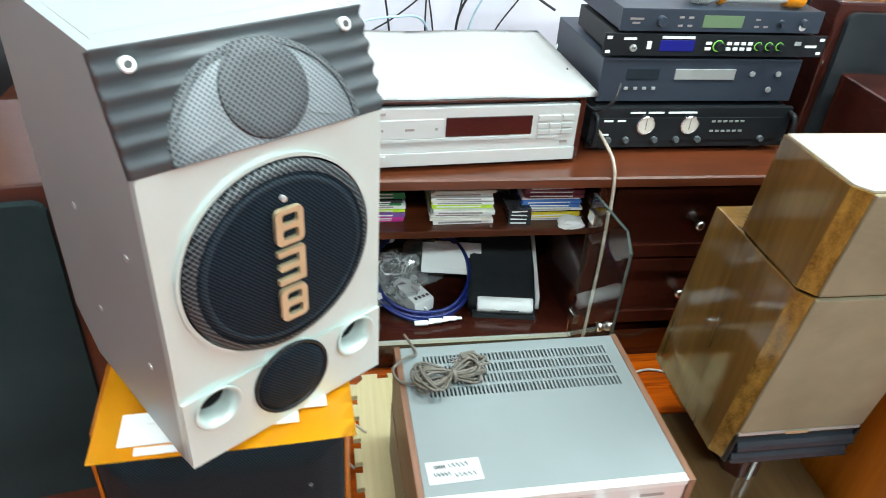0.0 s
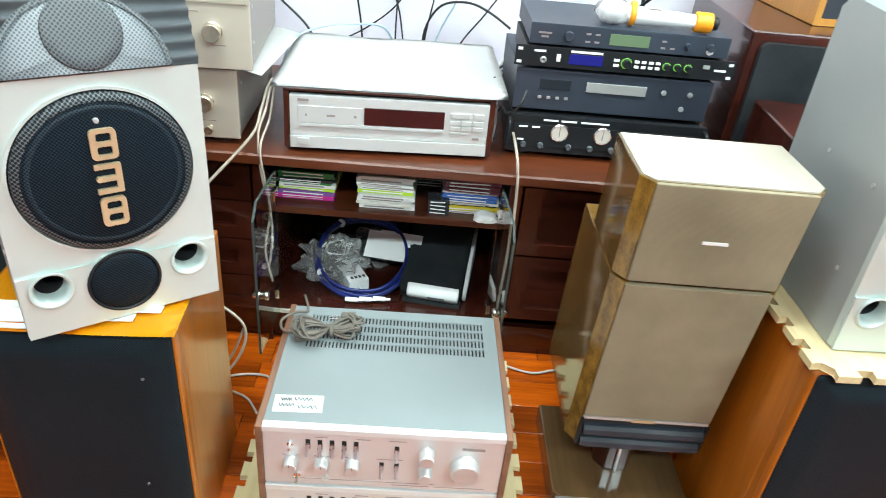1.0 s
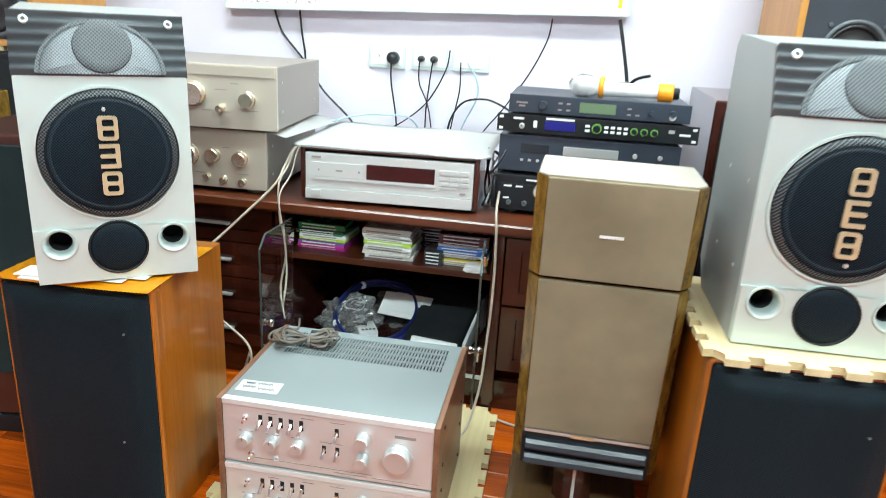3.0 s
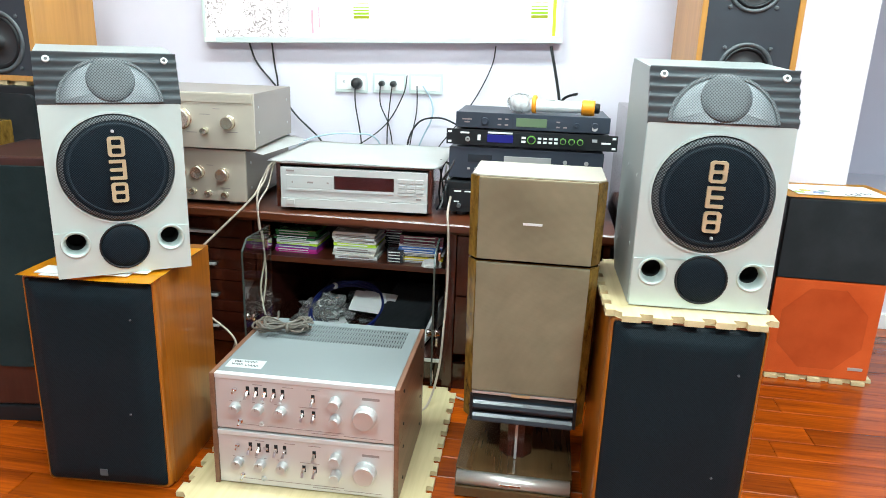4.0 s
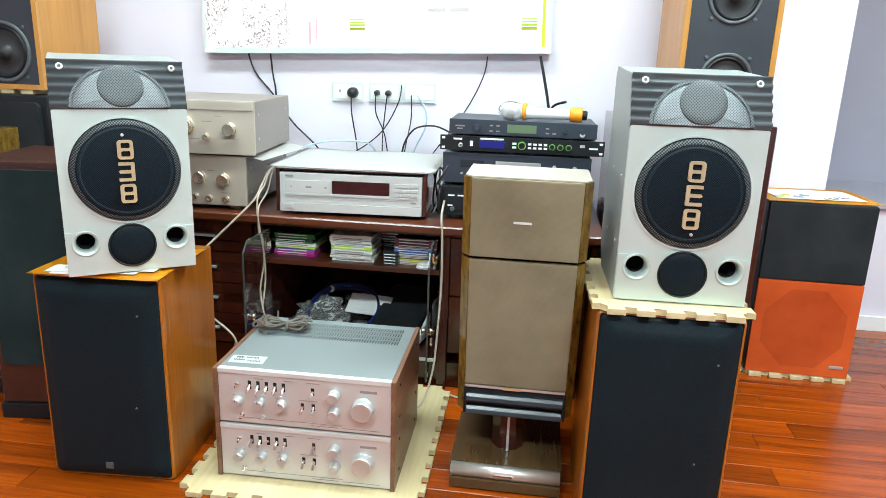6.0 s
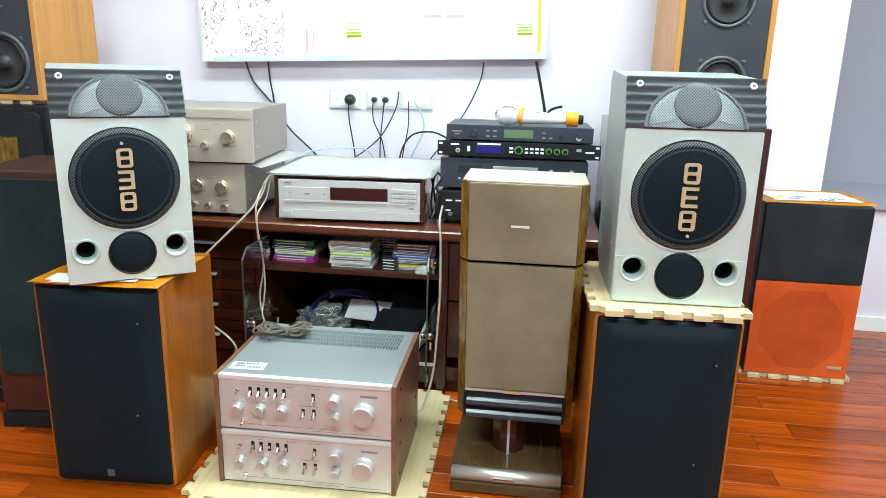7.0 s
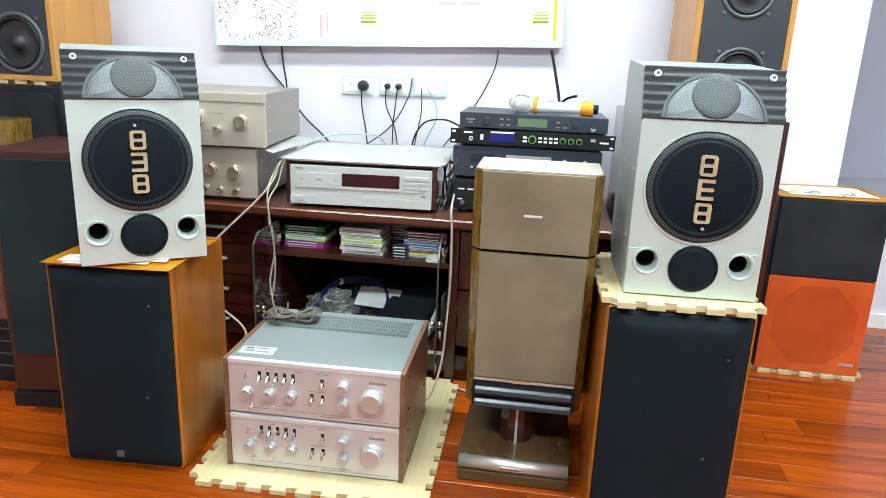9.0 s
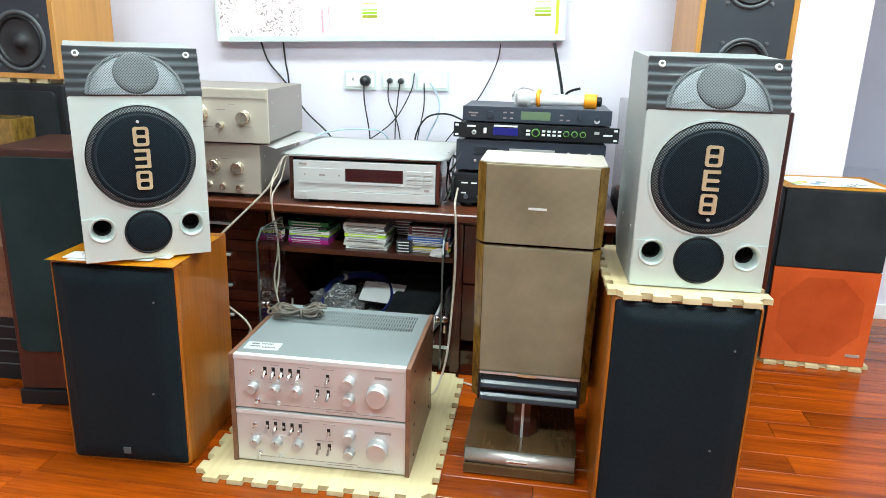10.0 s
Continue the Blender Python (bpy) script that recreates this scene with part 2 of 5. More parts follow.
M["white"] = plain("white_plastic", (0.78, 0.79, 0.79), 0.35, 0, 0.03, 8, 0.05)
M["orange_rubber"] = plain("orange_rubber", (0.85, 0.30, 0.01), 0.45, 0, 0.06, 12)
M["switch"] = plain("pale_green_white_plastic", (0.58, 0.655, 0.63), 0.35, 0, 0.03, 8, 0.05)
M["tube"] = glow("lamp_diffuser", (1.0, 0.98, 0.99), 5.0)


# ---- mesh helpers ----
def link(name, bm, mat, parent=None, smooth=False):
    me = bpy.data.meshes.new(name)
    bmesh.ops.recalc_face_normals(bm, faces=bm.faces)
    bm.to_mesh(me)
    bm.free()
    if smooth:
        me.polygons.foreach_set("use_smooth", [True] * len(me.polygons))
    me.materials.append(M[mat] if isinstance(mat, str) else mat)
    ob = new(name, me)
    ob.parent = parent
    return ob


def part(name, bm, mat, parent, label="", smooth=False):
    return tagged(link(name, bm, mat, parent, smooth), label)


def thing(name, place, yaw, label, category, group="", kind=""):
    ob = new(name)
    ob.empty_display_size = 0.05
    ob.matrix_world = pose(*place, 0, 0, yaw)
    return tagged(ob, label, category, group, kind)


def box(x0, x1, y0, y1, z0, z1, bev=0.0, bm=None, seg=2):
    own = bmesh.new()
    bmesh.ops.create_cube(own, size=1, matrix=Matrix.LocRotScale(((x0 + x1) / 2, (y0 + y1) / 2, (z0 + z1) / 2), None, (x1 - x0, y1 - y0, z1 - z0)))
    if bev:
        bmesh.ops.bevel(own, geom=own.edges[:], offset=bev, segments=seg, profile=0.7, affect="EDGES", clamp_overlap=True)
    return join(bm, own)


def join(bm, own):
    if bm is None:
        return own
    me = bpy.data.meshes.new("scratch")
    own.to_mesh(me)
    own.free()
    bm.from_mesh(me)
    bpy.data.meshes.remove(me)
    return bm


def turned(profile, c, axis="y", seg=32, bm=None, hollow=False):
    """A lathe body: profile rows of (radius, distance along axis) from c."""
    own = bmesh.new()
    rings = []
    for r, d in profile:
        ring = []
        for k in range(seg):
            a = 2 * math.pi * k / seg
            u, v = r * math.cos(a), r * math.sin(a)
            p = {"x": (d, u, v), "y": (u, d, v), "z": (u, v, d)}[axis]
            ring.append(own.verts.new(Vector(c) + Vector(p)))
        rings.append(ring)
    for a, b in zip(rings, rings[1:]):
        for k in range(seg):
            own.faces.new((a[k], a[(k + 1) % seg], b[(k + 1) % seg], b[k]))
    if not hollow:
        own.faces.new(rings[0])
    if not hollow or profile[-1][0] < 0.3 * profile[0][0]:
        own.faces.new(rings[-1])
    return join(bm, own)


def knob(c, r, h, seg=28, bm=None):
    """A control knob that stands out of a front, towards -y."""
    return turned([(r * 1.06, 0.0), (r * 1.06, -h * 0.15), (r, -h * 0.2), (r * 0.97, -h * 0.9), (r * 0.88, -h), (r * 0.2, -h * 0.97)], c, "y", seg, bm)


def sweep(points, r, seg=8, steps=8, bm=None, closed=False):
    """A cable along a smooth line through the points."""
    pts = [Vector(p) for p in points]
    line = []
    n = len(pts)
    for i in range(n if closed else n - 1):
        p0, p1, p2, p3 = (pts[i - 1] if i or closed else pts[0]), pts[i], pts[(i + 1) % n], (pts[(i + 2) % n] if closed or i + 2 < n else pts[-1])
        for k in range(steps):
            t = k / steps
            line.append(0.5 * (2 * p1 + (p2 - p0) * t + (2 * p0 - 5 * p1 + 4 * p2 - p3) * t * t + (3 * p1 - p0 - 3 * p2 + p3) * t**3))
    if not closed:
        line.append(pts[-1])
    own = bmesh.new()
    up, rings = Vector((0.13, 0.21, 0.97)), []
    m = len(line)
    for i, p in enumerate(line):
        d = (line[(i + 1) % m] - line[i - 1]) if closed else (line[min(i + 1, m - 1)] - line[max(i - 1, 0)])
        d.normalize()
        side = d.cross(up)
        if side.length < 1e-4:
            side = d.cross(Vector((1, 0, 0)))
        side.normalize()
        up = side.cross(d).normalized()
        rings.append([own.verts.new(p + r * (math.cos(2 * math.pi * k / seg) * side + math.sin(2 * math.pi * k / seg) * up)) for k in range(seg)])
    pairs = list(zip(rings, rings[1:])) + ([(rings[-1], rings[0])] if closed else [])
    for a, b in pairs:
        for k in range(seg):
            own.faces.new((a[k], a[(k + 1) % seg], b[(k + 1) % seg], b[k]))
    if not closed:
        own.faces.new(rings[0]), own.faces.new(rings[-1])
    return join(bm, own)


def prism(outline, d0, d1, plane="xz", bm=None, bev=0.0):
    """A flat outline pushed out between two depths."""
    own = bmesh.new()
    put = {"xz": lambda a, b, d: (a, d, b), "xy": lambda a, b, d: (a, b, d), "yz": lambda a, b, d: (d, a, b)}[plane]
    lo = [own.verts.new(put(a, b, d0)) for a, b in outline]
    hi = [own.verts.new(put(a, b, d1)) for a, b in outline]
    own.faces.new(lo), own.faces.new(hi)
    for k in range(len(lo)):
        own.faces.new((lo[k], lo[(k + 1) % len(lo)], hi[(k + 1) % len(hi)], hi[k]))
    if bev:
        ax = put(0, 0, 1).index(1)
        rim = [e for e in own.edges if abs(e.verts[0].co[ax] - e.verts[1].co[ax]) < 1e-5]
        bmesh.ops.bevel(own, geom=rim, offset=bev, segments=2, profile=0.7, affect="EDGES", clamp_overlap=True)
    return join(bm, own)


def circle(cx, cz, r, seg=48):
    return [(cx + r * math.cos(2 * math.pi * k / seg), cz + r * math.sin(2 * math.pi * k / seg)) for k in range(seg)]


def rounded(x0, x1, z0, z1, r, seg=5):
    out = []
    for cx, cz, a0 in ((x1 - r, z0 + r, -90), (x1 - r, z1 - r, 0), (x0 + r, z1 - r, 90), (x0 + r, z0 + r, 180)):
        out += [(cx + r * math.cos(radians(a0 + 90 * k / seg)), cz + r * math.sin(radians(a0 + 90 * k / seg))) for k in range(seg + 1)]
    return out


def pierced(outline, holes, y0, y1):
    """A plate in the xz plane with holes through it, from y0 (front) to y1."""
    own = bmesh.new()
    loops = []
    for pts in (outline, *holes):
        vs = [own.verts.new((a, y0, b)) for a, b in pts]
        loops.append(vs)
        for k in range(len(vs)):
            own.edges.new((vs[k], vs[(k + 1) % len(vs)]))
    bmesh.ops.triangle_fill(own, use_beauty=True, use_dissolve=False, edges=own.edges[:])
    back = {v: own.verts.new((v.co.x, y1, v.co.z)) for v in own.verts[:]}
    for f in own.faces[:]:
        own.faces.new([back[v] for v in f.verts])
    for vs in loops:
        for k in range(len(vs)):
            a, b = vs[k], vs[(k + 1) % len(vs)]
            own.faces.new((a, b, back[b], back[a]))
    return own


def prints(name, rows, y, h, mat, ob):
    for row in rows:
        part(name, bars([row], y, h), mat, ob)


def bars(rows, y, h, bm=None):
    """Unreadable print as small bars: rows of (x0, x1, z)."""
    for x0, x1, z in rows:
        bm = box(x0, x1, y - 0.0008, y + 0.0008, z - h / 2, z + h / 2, 0, bm)
    return bm


# ---- structure ----
WALL_Y = 1.93


def setting(name, bm, mat, label, category):
    return tagged(link(name, bm, mat), label, category, "", "structure")


setting("wall_north", box(-2.7, 1.975, WALL_Y, WALL_Y + 0.22, 0, CEIL), "wall", "pale lilac painted wall behind the cabinet", "wall")
setting("wall_west", box(-2.9, -2.7, -4.2, WALL_Y + 0.22, 0, CEIL), "wall", "pale lilac painted side wall", "wall")
setting("wall_south", box(-2.9, 4.9, -4.4, -4.2, 0, CEIL), "wall", "pale lilac painted wall across the room", "wall")
setting("wall_east", box(4.7, 4.9, -4.2, 3.3, 0, CEIL), "wall", "pale lilac painted side wall", "wall")
setting("wall_bay", box(1.975, 4.7, 2.22, 2.36, 0, 0.5), "wall", "low white wall under the bay", "wall")
# Sill, bay back and return have their shade painted in.
setting("bay_sill", box(1.970, 4.7, 2.20, 2.78, 0.503, 0.525, 0.004), "wall_shaded", "sill on the low wall, darkened for shade", "sill")
setting("wall_bay_back", box(1.8, 2.62, 2.78, 2.95, 0.0, CEIL), "wall_shaded", "lilac wall at the back of the bay, darkened for shade", "wall")
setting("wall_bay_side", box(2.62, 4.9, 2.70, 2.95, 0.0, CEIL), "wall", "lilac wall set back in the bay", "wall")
setting("wall_return", box(1.8, 1.975, WALL_Y + 0.22, 2.78, 0, CEIL), "wall_shaded", "lilac return of the wall, darkened for shade", "wall")
setting("baseboard", box(1.978, 4.7, 2.203, 2.22, 0, 0.06, 0.003), "ceiling", "white baseboard along the low wall", "baseboard")
setting("ceiling", box(-2.9, 4.9, -4.4, 3.0, CEIL, CEIL + 0.12), "ceiling", "plain white ceiling", "ceiling")
for lx, ly, watts in LAMPS:
    fit_ = thing("ceiling_light", (lx, ly, CEIL), 0, "white ceiling tube light with a frosted diffuser", "ceiling light", "ceiling lights")
    part("frame", box(-0.64, 0.64, -0.18, 0.18, -0.05, 0, 0.006), "white", fit_)
    part("diffuser", box(-0.6, 0.6, -0.15, 0.15, -0.07, -0.052, 0.004), "tube", fit_)


# ---- foam mats ----
def tabbed(w, d, tab=0.031, deep=0.017):
    """The outline of a foam mat with dovetail tabs on all sides, from the origin."""
    def side(p, q, out):
        ln = (Vector(q) - Vector(p)).length
        n = max(2, round(ln / (2 * tab)))
        u, v, s = (Vector(q) - Vector(p)).normalized(), Vector(out), ln / n
        pts = []
        for k in range(n):
            a = Vector(p) + u * s * (k + 0.25)
            pts += [a, a - u * 0.004 + v * deep, a + u * (s / 2 + 0.004) + v * deep, a + u * s / 2]
        return [(t.x, t.y) for t in pts]
    return side((0, 0), (w, 0), (0, -1)) + side((w, 0), (w, d), (1, 0)) + side((w, d), (0, d), (0, 1)) + side((0, d), (0, 0), (-1, 0))


def foam_mat(place, yaw, w, d, label, h=0.013):
    ob = thing("foam_mat", place, yaw, label, "foam mat", "foam mats")
    part("pad", prism(tabbed(w, d), 0, h, "xy", bev=0.0015), "foam", ob)
    return ob


foam_mat((0.187, 0.668, 0.001), 1.0, 0.548, 0.625, "pale yellow interlocking foam mat under the two amplifiers")
foam_mat((1.112, 0.695, 0.5255), 2.0, 0.292, 0.345, "pale yellow interlocking foam mat on a speaker cabinet")
foam_mat((1.712, 1.660, 0.001), -1.0, 0.335, 0.33, "pale foam mat under the orange speaker")
foam_mat((-0.98, 1.42, 0.857), 0, 0.34, 0.34, "pale foam mat under a honey wood speaker")


# ---- karaoke speakers ----
def karaoke_speaker(place, yaw, flip, label):
    W, H, D, BEND, LEAN_, RISE = 0.265, 0.458, 0.30, 0.360, 0.042, 0.012
    ob = thing("karaoke_speaker", place, yaw, label, "loudspeaker", "silver karaoke speakers")
    hw = W / 2
    prof = [(0.012, 0.0), (D - 0.05, 0.0), (D, 0.05), (D, H + RISE - 0.02), (D - 0.02, H + RISE), (LEAN_ + 0.002, H), (0.012, BEND)]
    shell = prism(prof, -hw, -hw + 0.012, "yz")
    prism(prof, hw - 0.012, hw, "yz", shell)
    core = [(0.075, 0.0005), (D - 0.0505, 0.0005), (D - 0.0005, 0.0505), (D - 0.0005, H + RISE - 0.0205), (D - 0.0205, H + RISE - 0.0005), (0.075, H + 0.0022)]
    prism(core, -hw + 0.011, hw - 0.011, "yz", shell)
    box(-hw + 0.011, hw - 0.011, 0.013, 0.08, 0.0005, 0.012, 0, shell)
    prism([(LEAN_ + 0.003, H - 0.0005), (0.08, H + 0.0025), (0.08, H - 0.014), (LEAN_ - 0.001, H - 0.012)], -hw + 0.011, hw - 0.011, "yz", shell)
    part("cabinet", shell, "silver_side", ob, "cabinet in a darker silver than the front")
    wz, wr = 0.229, 0.1135
    ports = [(-0.093, 0.073), (0.093, 0.073)]
    front = pierced(rounded(-hw, hw, 0, BEND, 0.004), [circle(0, wz, wr)] + [circle(px, pz, 0.024, 28) for px, pz in ports] + [circle(0, 0.062, 0.049, 36)], 0.0, 0.013)
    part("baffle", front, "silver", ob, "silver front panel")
    # lower band stands a little proud
    part("lower_band", pierced([(-hw + 0.001, 0.001), (hw - 0.001, 0.001), (hw - 0.001, 0.098), (-hw + 0.001, 0.098)],
         [circle(px, pz, 0.0245, 28) for px, pz in ports] + [circle(0, 0.062, 0.0495, 36)], -0.004, -0.0005), "silver", ob)
    ring = turned([(wr - 0.001, -0.004), (wr + 0.003, -0.004), (wr + 0.003, 0.004), (wr - 0.001, 0.004)], (0, 0, wz), "y", 64, hollow=True)
    part("woofer_ring", ring, "silver", ob, smooth=False)
    dome = [(wr - 0.002, 0.004), (wr - 0.004, -0.003), (wr * 0.93, -0.009), (wr * 0.8, -0.012), (wr * 0.5, -0.015), (wr * 0.2, -0.017), (0.002, -0.0172)]
    part("woofer_grille", turned(dome, (0, 0, wz), "y", 64), "grille_black", ob, "black perforated steel grille", True)
    part("grille_rim", turned([(wr - 0.003, -0.003), (wr - 0.004, -0.0075), (wr - 0.009, -0.0108), (wr - 0.0135, -0.0115)], (0, 0, wz), "y", 64, hollow=True), "grille_rim", ob, "mesh rim, lightened where the dome curves", True)
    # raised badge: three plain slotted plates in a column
    for k in (-1, 1):
        cz = wz + k * 0.0475
        hole = [rounded(-0.0095, 0.0085, cz - 0.0148, cz - 0.0030, 0.003, 3), rounded(-0.0095, 0.0085, cz + 0.0030, cz + 0.0148, 0.003, 3)]
        plate = rounded(-0.0160, 0.0160, cz - 0.0205, cz + 0.0205, 0.0065, 4)
        part("badge", pierced(plate, [[(flip * a, b) for a, b in h] for h in hole], -0.0225, -0.0172), "gold", ob, "gold slotted plate")
    comb = [(-0.0160, -0.0190), (-0.0145, -0.0205), (0.0160, -0.0205), (0.0160, -0.0140), (-0.0085, -0.0140), (-0.0085, -0.0034), (0.0135, -0.0034), (0.0160, 0.0000), (0.0135, 0.0034), (-0.0085, 0.0034), (-0.0085, 0.0140), (0.0160, 0.0140), (0.0160, 0.0205), (-0.0145, 0.0205), (-0.0160, 0.0190)]
    part("badge", pierced([(flip * a, wz + b) for a, b in comb], [], -0.0225, -0.0172), "gold", ob, "gold comb-shaped plate")
    # cone surround showing as a faint ring through the grille
    part("grille_crease", turned([(wr * 0.84, -0.0112), (wr * 0.825, -0.0124), (wr * 0.80, -0.0130), (wr * 0.785, -0.0120)], (0, 0, wz), "y", 64, hollow=True), "grille_dark", ob, "faint ring in the mesh", True)
    part("badge_dot", turned([(0.0032, -0.0172), (0.0032, -0.0215), (0.0015, -0.022)], (flip * 0.004, 0, wz - flip * 0.079), "y", 14), "steel", ob)
    for px, pz in ports:
        cup = turned([(0.0245, -0.004), (0.0285, -0.0065), (0.0275, -0.0075), (0.0235, -0.005), (0.0205, 0.004), (0.0192, 0.012), (0.0188, 0.020)], (px, 0, pz), "y", 32, hollow=True)
        part("port", cup, "silver", ob, "flared round port", True)
        part("port_hole", turned([(0.0187, 0.0195), (0.0185, 0.062), (0.001, 0.063)], (px, 0, pz), "y", 28, hollow=True), "hole", ob)
    part("midrange_rim", turned([(0.0492, -0.005), (0.0500, -0.006), (0.0492, -0.0078), (0.0462, -0.0075), (0.0455, 0.004)], (0, 0, 0.062), "y", 40, hollow=True), "black", ob, "", True)
    part("midrange_grille", turned([(0.0465, -0.004), (0.044, -0.007), (0.03, -0.009), (0.002, -0.010)], (0, 0, 0.062), "y", 40), "grille_black", ob, "black perforated grille", True)
    # leaning horn panel with wavy ridges
    lean = Matrix.Translation((0, 0.0, BEND)) @ Matrix.Rotation(-math.atan2(LEAN_, H - BEND), 4, "X")
    hh = math.hypot(LEAN_, H - BEND)
    n, own = 60, bmesh.new()
    rows = []
    for k in range(n + 1):
        z = hh * k / n
        y = -0.004 + 0.003 * math.cos(2 * math.pi * 5.5 * k / n)
        rows.append([own.verts.new((-hw - 0.001, y, z)), own.verts.new((hw + 0.001, y, z)), own.verts.new((hw + 0.001, 0.012, z)), own.verts.new((-hw - 0.001, 0.012, z))])
    for a, b in zip(rows, rows[1:]):
        for k in range(4):
            own.faces.new((a[k], a[(k + 1) % 4], b[(k + 1) % 4], b[k]))
    own.faces.new(rows[0]), own.faces.new(rows[-1])
    bmesh.ops.transform(own, matrix=lean, verts=own.verts)
    part("horn_panel", own, "charcoal", ob, "charcoal wavy-ridged plastic panel", True)
    ga, gb = 0.099, 0.094
    arch = [(ga * math.cos(math.pi * k / 40), 0.001 + gb * math.sin(math.pi * k / 40)) for k in range(41)]
    own = bmesh.new()
    mid = own.verts.new((0, -0.0096, 0.03))
    edge = [own.verts.new((a, -0.0080, b)) for a, b in arch]
    inner = [own.verts.new((a * 0.6, -0.0092, 0.012 + b * 0.6)) for a, b in arch]
    rim = [own.verts.new((a * 1.0, 0.006, b)) for a, b in arch]
    for k in range(40):
        own.faces.new((edge[k], edge[k + 1], inner[k + 1], inner[k]))
        own.faces.new((inner[k], inner[k + 1], mid))
        own.faces.new((rim[k], rim[k + 1], edge[k + 1], edge[k]))
    own.faces.new((inner[0], mid, inner[-1], edge[-1], edge[0]))
    bmesh.ops.transform(own, matrix=lean, verts=own.verts)
    part("horn_grille", own, "grille_grey", ob, "grey perforated half-round grille", True)
    outer = [(a * 1.0, b * 1.0) for a, b in arch]
    inner_ = [(a * 0.935, 0.002 + b * 0.915) for a, b in arch]
    own = bmesh.new()
    fr = [[own.verts.new((a, y, b)) for a, b in row] for row, y in ((outer, -0.0050), (outer, -0.0086), (inner_, -0.0096), (inner_, -0.0090))]
    for p, q in zip(fr, fr[1:]):
        for k in range(40):
            own.faces.new((p[k], p[k + 1], q[k + 1], q[k]))
    bmesh.ops.transform(own, matrix=lean, verts=own.verts)
    part("horn_rim", own, "grille_disc", ob, "darker mesh arch")
    own = turned([(0.0455, -0.008), (0.0455, -0.0102), (0.044, -0.0112), (0.03, -0.0118), (0.001, -0.0122)], (0.003, 0, 0.048), "y", 40)
    bmesh.ops.transform(own, matrix=lean, verts=own.verts)
    part("tweeter_disc", own, "grille_disc", ob, "dark round disc behind mesh", True)
    for sx in (-1, 1):
        own = turned([(0.0072, -0.002), (0.0072, -0.008), (0.0058, -0.0095), (0.0035, -0.0095), (0.003, -0.007), (0.0005, -0.007)], (sx * 0.109, 0, hh - 0.016), "y", 20)
        bmesh.ops.transform(own, matrix=lean, verts=own.verts)
        screw = part("screw", own, "alu", ob, "bright round socket screw")
        own = turned([(0.0034, -0.0088), (0.0034, -0.0099), (0.001, -0.0099)], (sx * 0.109, 0, hh - 0.016), "y", 12)
        bmesh.ops.transform(own, matrix=lean, verts=own.verts)
        part("socket", own, "ink", screw, "dark hexagon socket")
        for sy, sz in ((0.06, 0.11), (0.06, 0.25), (0.19, 0.25), (0.19, 0.11)):
            part("side_stud", turned([(0.004, -0.0012), (0.004, 0.001), (0.002, 0.0014)], (sx * hw, sy, sz), "x", 12), "steel", ob)
    return ob


karaoke_speaker((0.0765, 0.720, 0.5255), 35.5, -1, "silver karaoke speaker with gold badge, standing on an orange flyer")
karaoke_speaker((1.272, 0.747, 0.5400), 1.5, 1, "silver karaoke speaker with gold badge, standing on a foam mat")


# ---- teak cabinets under them ----
def teak_speaker(place, yaw, H0, label):
    W, H, D = 0.302, H0, 0.29
    ob = thing("teak_speaker", place, yaw, label, "loudspeaker", "teak speakers")
    body = box(0, W, 0.026, D, 0, H, 0.003)
    outer = [(0.0, 0.026), (0.0, 0.010), (0.0015, 0.004), (0.004, 0.0005), (0.0072, 0.0), (0.0072, 0.020)]
    rings = [[body.verts.new((p, y, q)) for p, q in rounded(i, W - i, i, H - i, 0.013 - i, 5)] for i, y in outer]
    for p, q in zip(rings, rings[1:]):
        for k in range(len(p)):
            body.faces.new((p[k], p[(k + 1) % len(p)], q[(k + 1) % len(q)], q[k]))
    part("cabinet", body, "teak", ob, "orange teak cabinet with rounded front rim")
    own, rows = bmesh.new(), []
    for inset, y in ((0.0078, 0.022), (0.0078, 0.001), (0.0105, -0.003), (0.016, -0.005), (0.034, -0.0135), (0.042, -0.0160), (0.056, -0.0172)):
        rows.append([own.verts.new((a, y, b)) for a, b in rounded(inset, W - inset, inset, H - inset, 0.011, 4)])
    for a, b in zip(rows, rows[1:]):
        for k in range(len(a)):
            own.faces.new((a[k], a[(k + 1) % len(a)], b[(k + 1) % len(b)], b[k]))
    own.faces.new(rows[0]), own.faces.new(rows[-1])
    part("grille", own, "cloth_black", ob, "black mesh grille with bevelled border", True)
    part("badge", box(W / 2 - 0.009, W / 2 + 0.009, -0.019, -0.0165, 0.035, 0.052, 0.001), "charcoal", ob, "small square badge")
    for sx, sz in ((0.23, 0.20), (0.25, 0.43)):
        part("pin", turned([(0.0025, -0.0165), (0.0025, -0.019), (0.001, -0.0195)], (sx, 0, sz), "y", 10), "grille_grey", ob)
    return ob


teak_speaker((-0.156, 0.684, 0.0), 4.0, 0.516, "teak-sided speaker with black mesh front, on the wooden floor")
teak_speaker((1.105, 0.705, 0.0), 1.0, 0.525, "teak-sided speaker with black mesh front, under a foam mat")


